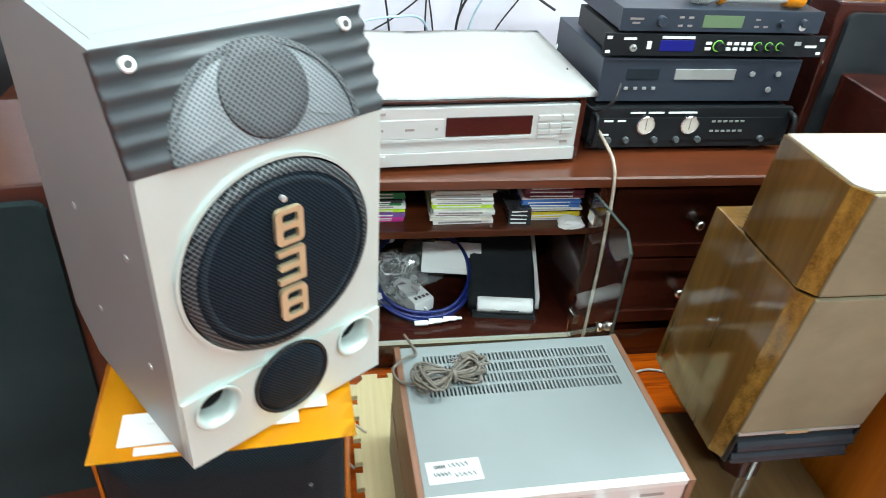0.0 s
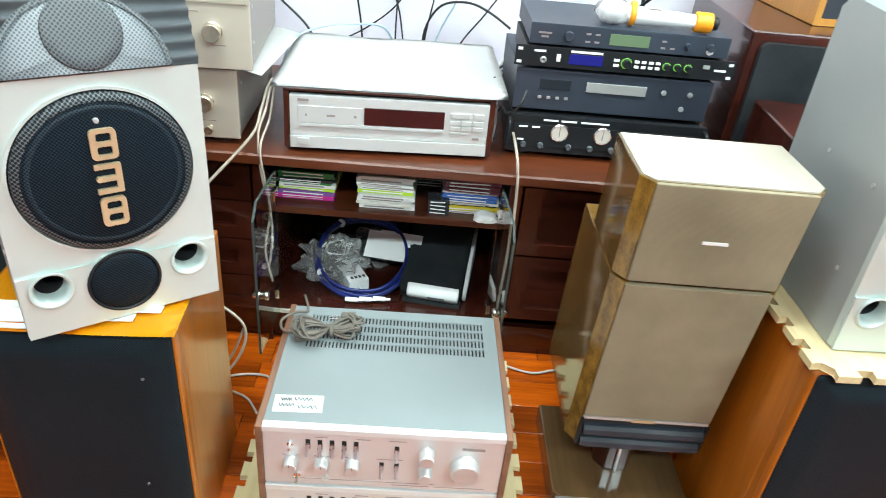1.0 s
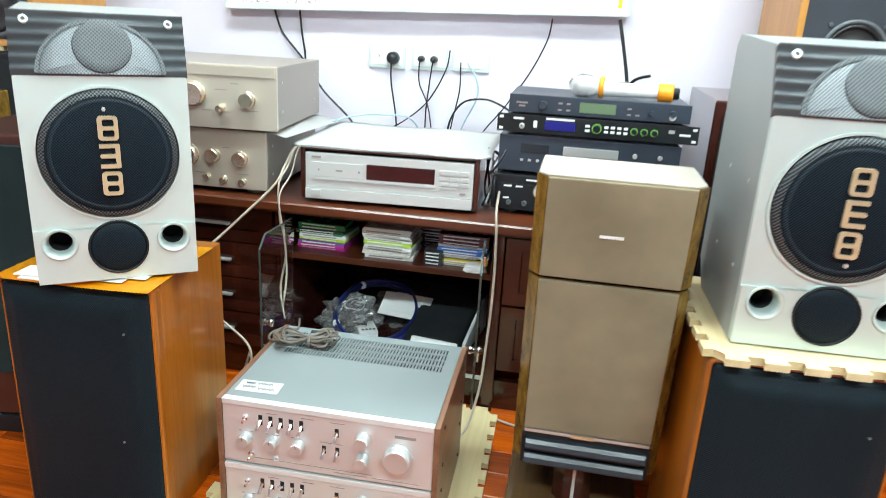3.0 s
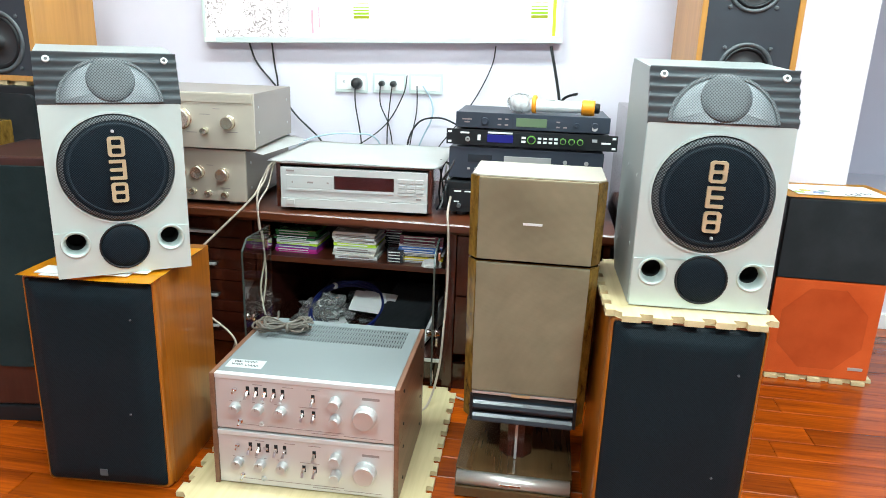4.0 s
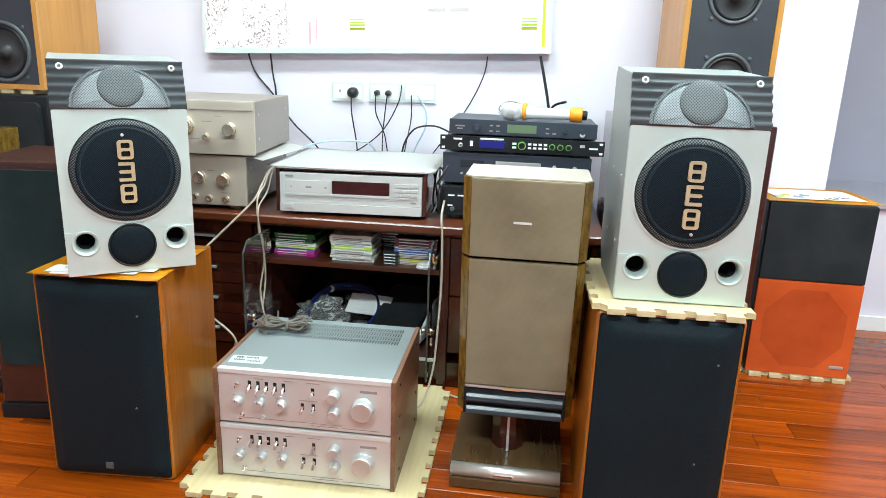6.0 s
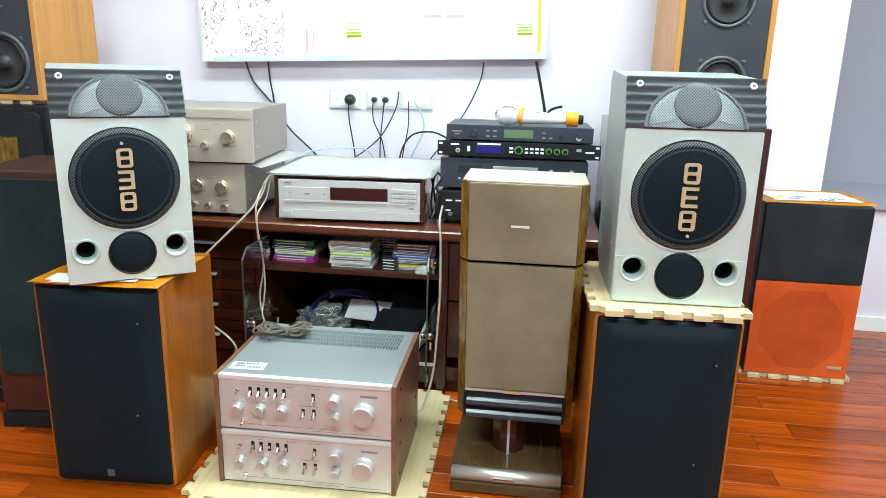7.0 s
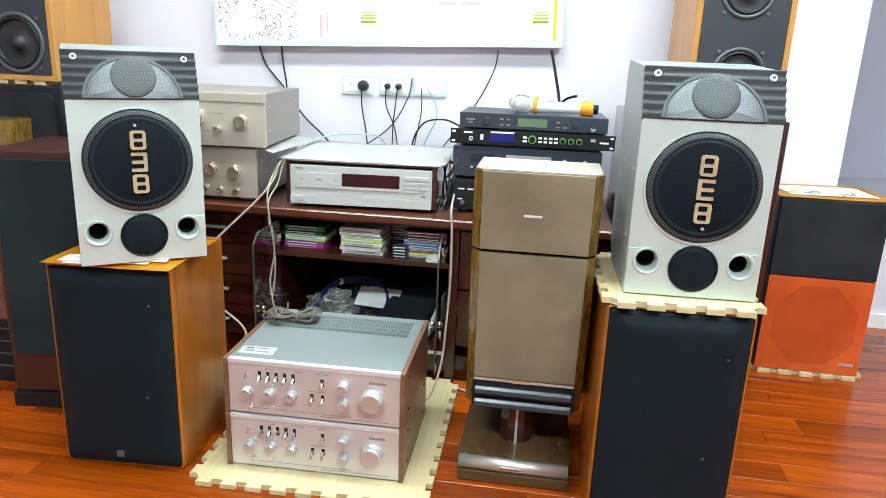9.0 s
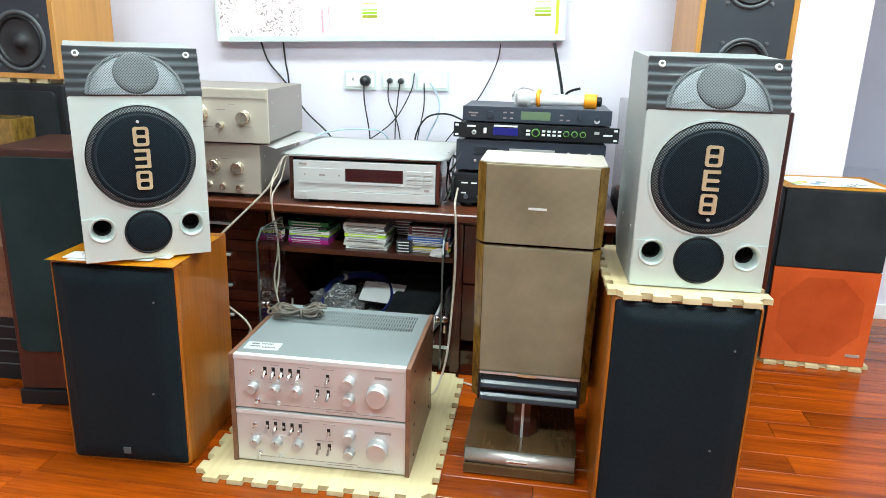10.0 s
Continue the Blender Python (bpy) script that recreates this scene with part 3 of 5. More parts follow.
def flyer(place, yaw, w, d, seed, label):
    rnd = random.Random(seed)
    ob = thing("flyer", place, yaw, label, "flyer", "orange flyers")
    own, n, m = bmesh.new(), 14, 10
    ph = rnd.random() * 6
    grid = [[own.verts.new((w * i / n, d * j / m, 0.0012 + 0.0014 * (1 + math.sin(ph + 5 * i / n + 3 * j / m)) + 0.010 * max(0, (i / n - 0.8)) ** 1 * max(0, (j / m - 0.3)))) for j in range(m + 1)] for i in range(n + 1)]
    for i in range(n):
        for j in range(m):
            own.faces.new((grid[i][j], grid[i + 1][j], grid[i + 1][j + 1], grid[i][j + 1]))
    bmesh.ops.solidify(own, geom=own.faces[:], thickness=0.0006)
    part("sheet", own, "orange_paper", ob, "bright orange printed sheet", True)
    return ob


fl = flyer((-0.149, 0.661, 0.5165), 3.5, 0.302, 0.265, 3, "bright orange flyer with white print under a speaker")
part("print", box(0.03, 0.10, 0.02, 0.07, 0.0046, 0.0060), "paper", fl, "white printed patch")
part("folded_sheet", box(0.06, 0.27, 0.05, 0.25, 0.0061, 0.0088, 0.0008), "paper", fl, "white folded sheets under the speaker")
part("print", box(0.12, 0.235, 0.03, 0.10, 0.0046, 0.0060), "paper", fl, "white printed patch")
part("print", box(0.05, 0.14, 0.005, 0.016, 0.0046, 0.0060), "paper", fl, "white printed patch")


# ---- integrated amplifiers ----
def integrated_amplifier(place, yaw, levers, label):
    W, H, D = 0.437, 0.1425, 0.345
    ob = thing("integrated_amplifier", place, yaw, label, "amplifier", "stacked vintage amplifiers")
    for x0 in (0, W - 0.011):
        part("side_panel", box(x0, x0 + 0.011, -0.004, D, 0.0, H - 0.001, 0.0015), "walnut", ob, "walnut side panel")
    part("front_panel", box(0.0115, W - 0.0115, 0, 0.006, 0.004, H - 0.013, 0.001), "alu_pink", ob, "brushed aluminium face with rosy sheen")
    part("top_trim", box(0.0115, W - 0.0115, -0.003, 0.012, H - 0.0125, H - 0.001, 0.0015), "alu", ob, "bright aluminium top edge")
    part("chassis", box(0.013, W - 0.013, 0.0075, D - 0.004, 0.003, H - 0.016), "black", ob)
    # lid: plain sheet in front, slotted rows behind
    lid = box(0.0115, W - 0.0115, 0.0125, 0.212, H - 0.005, H - 0.002)
    y = 0.212
    for row in range(4):
        x, gap = 0.05, 0.0072
        box(0.0115, x, y, y + 0.021, H - 0.005, H - 0.002, 0, lid)
        box(W - 0.035, W - 0.0115, y, y + 0.021, H - 0.005, H - 0.002, 0, lid)
        while x < W - 0.036:
            box(x + 0.0034, min(x + gap, W - 0.035), y, y + 0.021, H - 0.005, H - 0.002, 0, lid)
            x += gap
        box(0.0115, W - 0.0115, y + 0.021, y + 0.0275, H - 0.005, H - 0.002, 0, lid)
        y += 0.0275
    box(0.0115, W - 0.0115, y, D - 0.003, H - 0.005, H - 0.002, 0, lid)
    part("lid", lid, "lid_grey", ob, "grey painted steel lid with slotted vents")
    for kx, kz in ((0.058, 0.060), (0.112, 0.060), (0.165, 0.060)):
        kn = part("knob", knob((kx, 0, kz), 0.0122, 0.020), "steel", ob, "ribbed aluminium knob")
        part("pointer", box(kx - 0.0009, kx + 0.0009, -0.0212, -0.0195, kz + 0.004, kz + 0.012), "ink_soft", kn)
    for kx, kz, r in ((0.292, 0.096, 0.0135), (0.292, 0.053, 0.0125), (0.360, 0.068, 0.0255)):
        part("knob", knob((kx, 0, kz), r, 0.024, 40), "steel", ob, "polished aluminium knob")
    part("power_lever", join(turned([(0.005, 0), (0.005, -0.004), (0.003, -0.005)], (0.058, 0, 0.104), "y", 16), box(0.0565, 0.0595, -0.016, -0.003, 0.099, 0.105, 0.001)), "chrome", ob)
    part("jack", turned([(0.006, 0), (0.006, -0.003), (0.004, -0.004), (0.003, -0.001)], (0.118, 0, 0.022), "y", 18), "steel", ob)
    part("toggle", join(turned([(0.006, 0), (0.006, -0.003), (0.003, -0.004)], (0.068, 0, 0.026), "y", 16), sweep([(0.068, -0.003, 0.026), (0.068, -0.016, 0.022)], 0.0028, 8, 2)), "chrome", ob)
    spots = [(0.088 + 0.0205 * k, 0.103, 0.022) for k in range(5)] + [(0.240, 0.099, 0.018), (0.215, 0.059, 0.017), (0.241, 0.059, 0.017)]
    for k, (sx, sz, sh) in enumerate(spots):
        part("slot", box(sx - 0.004, sx + 0.004, -0.0006, 0.0002, sz - sh / 2, sz + sh / 2), "hole", ob)
        up = 1 if (levers >> k) & 1 else -1
        part("lever", join(box(sx - 0.0028, sx + 0.0028, -0.004, -0.0005, sz - 0.004, sz + 0.004, 0.0008), sweep([(sx, -0.002, sz), (sx, -0.012, sz + up * 0.006), (sx, -0.019, sz + up * 0.012)], 0.0034, 8, 3)), "chrome", ob, "small chrome lever")
    prints("mark", [(0.352, 0.392, 0.110)], 0, 0.006, "ink_soft", ob)
    rows = [(0.235, 0.300, 0.012), (0.31, 0.40, 0.012), (0.10, 0.122, 0.120), (0.17, 0.195, 0.120), (0.226, 0.256, 0.120)]
    rows += [(0.044, 0.050, 0.075), (0.066, 0.072, 0.075), (0.098, 0.104, 0.075), (0.12, 0.126, 0.075), (0.15, 0.156, 0.075), (0.206, 0.252, 0.075), (0.06, 0.31, 0.018)]
    prints("print", rows, 0, 0.0012, "ink_soft", ob)
    for sy in (0.05, D - 0.05):
        for sz in (0.03, H - 0.03):
            part("side_screw", turned([(0.004, -0.0005), (0.004, 0.0015), (0.002, 0.0018)], (W, sy, sz), "x", 12), "black", ob)
    return ob


AMP = (0.243, 0.735)
integrated_amplifier((*AMP, 0.0145), 1.3, 0b00000100, "vintage amplifier with aluminium face and walnut sides, on a foam mat")
integrated_amplifier((*AMP, 0.1575), 1.0, 0b00000000, "vintage amplifier with aluminium face, stacked on its twin")
TOPZ = 0.1575 + 0.1405
st = thing("price_sticker", (0.264, 0.768, TOPZ + 0.0003), 3, "white paper sticker with handwritten lines on a lid", "sticker")
part("paper", box(0, 0.085, 0, 0.042, 0, 0.0006), "tape", st)
for k, (a, b, yy) in enumerate([(0.012, 0.03, 0.031), (0.035, 0.066, 0.032), (0.01, 0.036, 0.017), (0.042, 0.075, 0.013)]):
    part("line", sweep([(a + (b - a) * j / 9, yy + 0.004 * (-1) ** j, 0.0008) for j in range(10)], 0.0008, 5, 3), "ink", st)

# coiled mains lead on the lid
rnd = random.Random(5)
lead = thing("mains_lead", (0.328, 0.982, TOPZ + 0.006), 12, "grey-brown mains lead tied in a bundle on a lid", "cable")
pts = []
for k in range(11):
    a_, c_, tilt, high = rnd.uniform(0.046, 0.072), rnd.uniform(0.010, 0.036), rnd.uniform(-0.22, 0.22), rnd.uniform(0.004, 0.03)
    for j in range(10):
        th = 2 * math.pi * j / 10
        x_, y_ = a_ * math.cos(th), c_ * math.sin(2 * th) * (1.25 if math.cos(th) < 0 else 0.8)
        lob = abs(math.cos(th))
        pts.append((x_ - tilt * y_, y_ + tilt * x_ * lob, (0.006 + rnd.uniform(0, .012)) * (1 - lob) + high * lob))
part("coil", sweep(pts, 0.0024, 8, 4), "cord", lead, "", True)
part("tie", sweep([(0.004 + 0.002 * k / 10, 0.011 * math.cos(k * 1.05), 0.009 + 0.012 * math.sin(k * 1.05)) for k in range(20)], 0.0026, 6, 4), "cord", lead, "", True)
part("tail", sweep([(-0.05, 0.0, 0.004), (-0.085, 0.02, 0.0), (-0.088, 0.055, 0.0), (-0.06, 0.07, 0.006), (-0.035, 0.085, -0.002), (-0.04, 0.14, -0.002)], 0.0027, 8), "cord", lead, "", True)
part("plug", box(0.028, 0.058, 0.018, 0.034, 0.012, 0.028, 0.004), "cord", lead)
for k in (0, 1):
    part("pin", box(0.006, 0.029, 0.021 + k * 0.008, 0.0235 + k * 0.008, 0.019, 0.021), "chrome", lead)


# ---- brown tower speaker on its stand ----
TX0, TX1, TY, TZ = 0.807, 1.085, 0.866, -0.015
tower = thing("tower_speaker", (0, 0, 0), 0, "two-part tower speaker with taupe cloth and burl edges, on a stand", "loudspeaker")
tw = TX1 - TX0


def leaned(bm, k=-0.115, z0=0.2):
    for v in bm.verts:
        v.co.z += TZ
        v.co.y += k * (v.co.z - z0)
    return bm


def tower_block(z0, z1, depth, name):
    o = [(TX0, TY + 0.022), (TX0 + 0.018, TY + 0.002), (TX1 - 0.018, TY + 0.002), (TX1, TY + 0.022), (TX1, TY + depth), (TX0, TY + depth)]
    part(name, leaned(prism(o, z0, z1, "xy", bev=0.003)), "gloss_brown", tower, "glossy brown veneer")
    for s in (0, 1):
        e = [(TX0 - 0.001, TY + 0.022), (TX0 + 0.017, TY - 0.002), (TX0 + 0.022, TY + 0.001), (TX0 + 0.004, TY + 0.027)]
        if s:
            e = [(TX0 + TX1 - a, b) for a, b in e]
        part("corner_strip", leaned(prism(e, z0 + 0.002, z1 - 0.001, "xy")), "burl", tower, "golden burl corner")


tower_block(0.195, 0.598, 0.27, "lower_cabinet")
tower_block(0.602, 0.785, 0.185, "upper_cabinet")
for z0, z1 in ((0.275, 0.596), (0.604, 0.784)):
    part("cloth", leaned(box(TX0 + 0.019, TX1 - 0.019, TY - 0.006, TY + 0.004, z0, z1, 0.003)), "cloth_brown", tower, "taupe speaker cloth")
part("top_plate", leaned(prism([(TX0 + 0.003, TY + 0.022), (TX0 + 0.019, TY + 0.003), (TX1 - 0.019, TY + 0.003), (TX1 - 0.003, TY + 0.022), (TX1 - 0.003, TY + 0.182), (TX0 + 0.003, TY + 0.182)], 0.7835, 0.7875, "xy", bev=0.001)), "tower_top", tower, "pale taupe top")
part("badge", leaned(box(0.920, 0.960, TY - 0.008, TY - 0.0055, 0.686, 0.691)), "ink_white", tower, "small bright badge")
part("vent_strip", leaned(box(TX0 + 0.02, TX1 - 0.02, TY - 0.006, TY + 0.01, 0.2655, 0.2725, 0.002)), "steel", tower, "grey trim strip")
part("vent_badge", leaned(box(0.918, 0.961, TY - 0.008, TY - 0.005, 0.2655, 0.2725)), "gold", tower)
part("vent_back", leaned(box(TX0 + 0.02, TX1 - 0.02, TY - 0.0015, TY + 0.002, 0.193, 0.264)), "hole", tower)
for z in (0.232, 0.197):
    lip = [(TY - 0.001, z + 0.020), (TY - 0.008, z + 0.0175), (TY - 0.014, z + 0.011), (TY - 0.0175, z + 0.003), (TY - 0.0175, z), (TY - 0.001, z + 0.003)]
    part("vent_louvre", leaned(prism(lip, TX0 + 0.024, TX1 - 0.024, "yz")), "gloss_black", tower, "black curved louvre")
for x0 in (TX0 + 0.016, TX1 - 0.022):
    part("vent_cheek", leaned(box(x0, x0 + 0.006, TY - 0.008, TY + 0.012, 0.193, 0.264, 0.001)), "black", tower)

stand = thing("speaker_stand", (0, 0, 0), 0, "low dark wood speaker stand with bright front edge", "speaker stand")
part("base", prism([(0.798, 0.845), (0.815, 0.832), (1.056, 0.832), (1.073, 0.845), (1.073, 1.09), (0.798, 1.09)], 0.004, 0.058, "xy", bev=0.004), "stand_gloss", stand)
part("front_edge", prism([(0.8318, 0.060), (0.824, 0.0595), (0.8165, 0.057), (0.8115, 0.052), (0.8095, 0.045), (0.8100, 0.038), (0.8125, 0.032), (0.8318, 0.031)], 0.803, 1.068, "yz"), "stand_metal", stand, "dark polished metal front edge", True)
part("lower_lip", box(0.801, 1.070, 0.8075, 0.8316, 0.004, 0.0300, 0.003), "stand_gloss", stand, "dark lip under the metal edge")
part("edge_badge", box(0.905, 0.955, 0.8075, 0.8105, 0.042, 0.046), "chrome", stand)
part("pillar", prism([(0.895, 0.935), (0.915, 0.91), (0.955, 0.91), (0.975, 0.935), (0.975, 1.0), (0.895, 1.0)], 0.058, 0.181, "xy", bev=0.003), "mahogany_v", stand)
part("pillar_strip", box(0.9325, 0.9390, 0.9035, 0.9095, 0.058, 0.181, 0.002), "steel", stand, "bright strip down the pillar")


# ---- media cabinet ----
CF, CT, CX0, CX1 = 1.325, 0.536, -0.62, 1.165
OX0, OX1 = 0.135, 0.69
cab = thing("media_cabinet", (0, 0, 0), 0, "dark mahogany media cabinet with open glass-door bay and drawers", "cabinet")
edge = [(1.291, CT - 0.022), (1.291, CT - 0.004), (1.295, CT), (WALL_Y - 0.002, CT), (WALL_Y - 0.002, CT - 0.034), (1.312, CT - 0.034), (1.310, CT - 0.027)]
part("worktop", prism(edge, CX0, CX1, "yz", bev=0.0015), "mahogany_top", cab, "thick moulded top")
part("back", box(CX0 + 0.01, CX1 - 0.01, WALL_Y - 0.02, WALL_Y - 0.004, 0.06, CT - 0.036), "mahogany", cab)
for x0, x1 in ((CX0 + 0.01, CX0 + 0.03), (OX0 - 0.03, OX0), (OX1, OX1 + 0.03), (CX1 - 0.03, CX1 - 0.01)):
    part("upright", box(x0, x1, CF, WALL_Y - 0.021, 0.0, CT - 0.0345, 0.002), "mahogany_v", cab)
part("bay_floor", box(OX0 + 0.0005, OX1 - 0.0005, CF - 0.004, WALL_Y - 0.021, 0.085, 0.107, 0.002), "mahogany", cab)
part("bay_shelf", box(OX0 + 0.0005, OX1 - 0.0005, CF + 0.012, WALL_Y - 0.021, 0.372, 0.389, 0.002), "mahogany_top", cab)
part("plinth", box(CX0 + 0.035, CX1 - 0.035, CF + 0.02, CF + 0.04, 0.0, 0.084), "mahogany", cab)
part("floor_trim", box(OX0 + 0.002, OX1 - 0.002, CF - 0.010, CF - 0.0045, 0.096, 0.106, 0.001), "steel", cab, "bright metal strip")


def drawer(x0, x1, z0, z1, knobbed):
    d = part("drawer", pierced(rounded(x0, x1, z0, z1, 0.003, 2), [rounded(x0 + 0.04, x1 - 0.04, z0 + 0.032, z1 - 0.032, 0.003, 2)], CF - 0.006, CF + 0.012), "mahogany", cab)
    part("panel", box(x0 + 0.041, x1 - 0.041, CF + 0.002, CF + 0.013, z0 + 0.033, z1 - 0.033, 0.001), "mahogany", d)
    if knobbed:
        part("drawer_knob", turned([(0.006, 0.0), (0.005, -0.012), (0.011, -0.017), (0.012, -0.024), (0.007, -0.029)], ((x0 + x1) / 2, CF + 0.002, (z0 + z1) / 2), "y", 20), "chrome", d, "chrome knob", True)
    else:
        part("pull", box((x0 + x1) / 2 - 0.05, (x0 + x1) / 2 + 0.05, CF - 0.012, CF + 0.001, (z0 + z1) / 2 - 0.004, (z0 + z1) / 2 + 0.003, 0.002), "steel", d, "slim metal pull")


for z0, z1 in ((0.318, 0.496), (0.130, 0.311)):
    drawer(OX1 + 0.034, CX1 - 0.034, z0, z1, True)
for k in range(4):
    drawer(-0.245, OX0 - 0.034, 0.10 + 0.102 * k, 0.198 + 0.102 * k, False)
    drawer(CX0 + 0.034, -0.25, 0.10 + 0.102 * k, 0.198 + 0.102 * k, False)


def glass_door(hx, yaw, mirror, label):
    d = thing("glass_door", (hx, CF - 0.016, 0.115), yaw, label, "glass door", "cabinet glass doors")
    w, h = 0.18, 0.375
    o = [(0, 0), (w - 0.0, 0.0), (w, h - 0.03), (w - 0.03, h), (0, h)]
    p = part("pane", prism([(mirror * a, b) for a, b in o], -0.0025, 0.0025, "xz", bev=0.0008), "glass", d, "clear glass pane")
    p.visible_shadow = False
    part("edge", prism([(mirror * a, b) for a, b in [(w + 0.0003, 0), (w + 0.0012, 0), (w + 0.0012, h - 0.03), (w - 0.03, h + 0.0012), (0, h + 0.0012), (0, h + 0.0003), (w - 0.0304, h + 0.0003), (w + 0.0003, h - 0.0304)]], -0.0025, 0.0025, "xz"), "glass_edge", d, "pale green ground edge")
    for y in (-0.018, 0.003):
        part("door_knob", turned([(0.008, 0), (0.008, 0.006), (0.011, 0.009), (0.010, 0.015)], (mirror * (w - 0.028), y, 0.145), "y", 18), "chrome", d, "chrome knob", True)
    for z in (0.05, h - 0.06):
        part("hinge", box(min(0, mirror * 0.03), max(0, mirror * 0.03), -0.007, 0.007, z, z + 0.025, 0.002), "chrome", d)
    return d


glass_door(OX0 + 0.024, -92, 1, "clear glass cabinet door standing open, with chrome knob")
glass_door(OX1 - 0.018, 95, -1, "clear glass cabinet door standing open, with chrome fittings")

# ---- discs on the shelf ----
rnd = random.Random(11)
DISC_COL = [("case_green", (0.03, 0.22, 0.07)), ("case_magenta", (0.55, 0.03, 0.28)), ("case_lime", (0.45, 0.65, 0.05)), ("case_white", (0.72, 0.72, 0.70)), ("case_cream", (0.68, 0.64, 0.56)), ("case_blue", (0.05, 0.14, 0.42)), ("case_yellow", (0.7, 0.55, 0.04)), ("case_dark", (0.03, 0.03, 0.035)), ("case_wine", (0.16, 0.02, 0.05)), ("case_violet", (0.20, 0.08, 0.32))]
for nm, col in DISC_COL:
    M[nm] = plain(nm, col, 0.25, 0, 0.1, 20, 0, coat=0.3)


def disc_stack(x, y, z, names, label):
    for k, nm in enumerate(names):
        h = rnd.uniform(0.0065, 0.0105)
        d = thing("disc_case", (x + rnd.uniform(-.005, .005), y + rnd.uniform(-.005, .005), z), rnd.uniform(-2.5, 2.5), label, "disc case", "disc cases on the shelf")
        part("cover", box(-0.066, 0.066, 0, 0.122, 0, h - 0.0008, 0.0008), nm, d)
        part("spine", box(-0.055, 0.04, -0.0004, 0.0008, h * 0.3, h * 0.6), "case_white" if nm != "case_white" else "ink_soft", d, "narrow printed spine")
        z += h


SZ = 0.3895
disc_stack(0.215, 1.375, SZ, ["case_magenta", "case_magenta", "case_violet", "case_lime", "case_white", "case_green", "case_dark", "case_green", "case_green"], "coloured disc case in a stack on the shelf")
disc_stack(0.405, 1.36, SZ, ["case_white", "case_cream", "case_white", "case_white", "case_lime", "case_white", "case_cream", "case_white", "case_white", "case_cream"], "pale disc case in a stack on the shelf")
disc_stack(0.605, 1.375, SZ, ["case_white", "case_yellow", "case_dark", "case_white", "case_blue", "case_blue", "case_white", "case_wine", "case_wine", "case_wine"], "mixed disc case in a stack on the shelf")
disc_stack(0.53, 1.50, SZ, ["case_dark"] * 6 + ["case_wine"] * 3, "dark disc case in a stack on the shelf")
for k in range(4):
    d = thing("cassette", (0.532, 1.355, SZ + 0.0095 * k), rnd.uniform(-4, 4), "small dark cassette case in a pile on the shelf", "cassette", "cassettes on the shelf")
    part("case", box(-0.025, 0.025, 0, 0.07, 0, 0.009, 0.001), "case_dark", d)
    part("spine", box(-0.02, 0.015, -0.0004, 0.0006, 0.003, 0.006), "ink_white", d)


def crumple(name, place, size, seed, mat, label, cat, sub=3, amp=0.35):
    own = bmesh.new()
    bmesh.ops.create_icosphere(own, subdivisions=sub, radius=1)
    off = Vector((seed * 3.7, seed * 1.3, 0))
    for v in own.verts:
        k = 1 + amp * noise.noise(v.co * 1.7 + off) + amp * 0.6 * noise.noise(v.co * 4.5 + off) + amp * 0.35 * (0.4 - abs(noise.noise(v.co * 9 + off)))
        v.co = Vector((v.co.x * k * size[0], v.co.y * k * size[1], max(0.0, (v.co.z * k + 0.55)) * size[2]))
    ob = tagged(link(name, own, mat), label, cat)
    ob.matrix_world = pose(*place)
    return ob


crumple("crumpled_tissue", (0.645, 1.345, SZ), (0.03, 0.018, 0.014), 2, "paper", "small crumpled white tissue beside the discs", "tissue")

# ---- things in the lower bay ----
BZ = 0.1075
coil = thing("cable_coil", (0.345, 1.49, BZ), 0, "coil of glossy dark blue audio cable", "cable")
for k in range(4):
    ra, rb = 0.122 + rnd.uniform(-.008, .008), 0.112 + rnd.uniform(-.006, .006)
    part("loop", sweep([(ra * math.cos(a), rb * math.sin(a) + rnd.uniform(-.004, .004), 0.006 + 0.007 * k + rnd.uniform(0, .003) + 0.050 * (1 + math.sin(a))) for a in [2 * math.pi * j / 12 for j in range(12)]], 0.0045, 8, 5, closed=True), "cable_blue", coil, "", True)
for k in range(3):
    part("connector", turned([(0.006, 0), (0.006, 0.03), (0.0035, 0.034), (0.0035, 0.045)], (-0.03 + 0.035 * k, -0.128 + 0.006 * k, 0.012), "x", 14), "white", coil, "white connector")
for a in (0.4, 2.2, 3.7):
    part("tie", turned([(0.011, -0.005), (0.012, 0), (0.011, 0.005)], (0.12 * math.cos(a), 0.112 * math.sin(a), 0.020 + 0.050 * (1 + math.sin(a))), "y", 12), "white", coil)
ad = thing("power_adapter", (0.345, 1.415, BZ + 0.001), 28, "white plastic adapter box with vent slots", "adapter")
part("body", box(-0.028, 0.028, 0, 0.09, 0, 0.036, 0.005), "white", ad)
for k in range(4):
    part("slot", box(-0.018 + k * 0.011, -0.011 + k * 0.011, 0.012, 0.022, 0.0358, 0.0366), "ink", ad)
part("lead", sweep([(0, 0.0, 0.015), (0.01, -0.03, 0.008), (0.06, -0.035, 0.006), (0.09, -0.01, 0.006)], 0.003), "white", ad, "", True)
crumple("plastic_bag", (0.262, 1.50, BZ), (0.082, 0.06, 0.062), 4, "bag", "crumpled clear plastic bag with small parts", "plastic bag", 4, 0.6)
crumple("plastic_bag", (0.385, 1.60, BZ), (0.075, 0.05, 0.050), 7, "bag", "crumpled clear plastic bag with small parts", "plastic bag", 4, 0.5)
wh = thing("white_cable", (0.275, 1.50, BZ + 0.062), 20, "white cable in loose loops on a plastic bag", "cable")
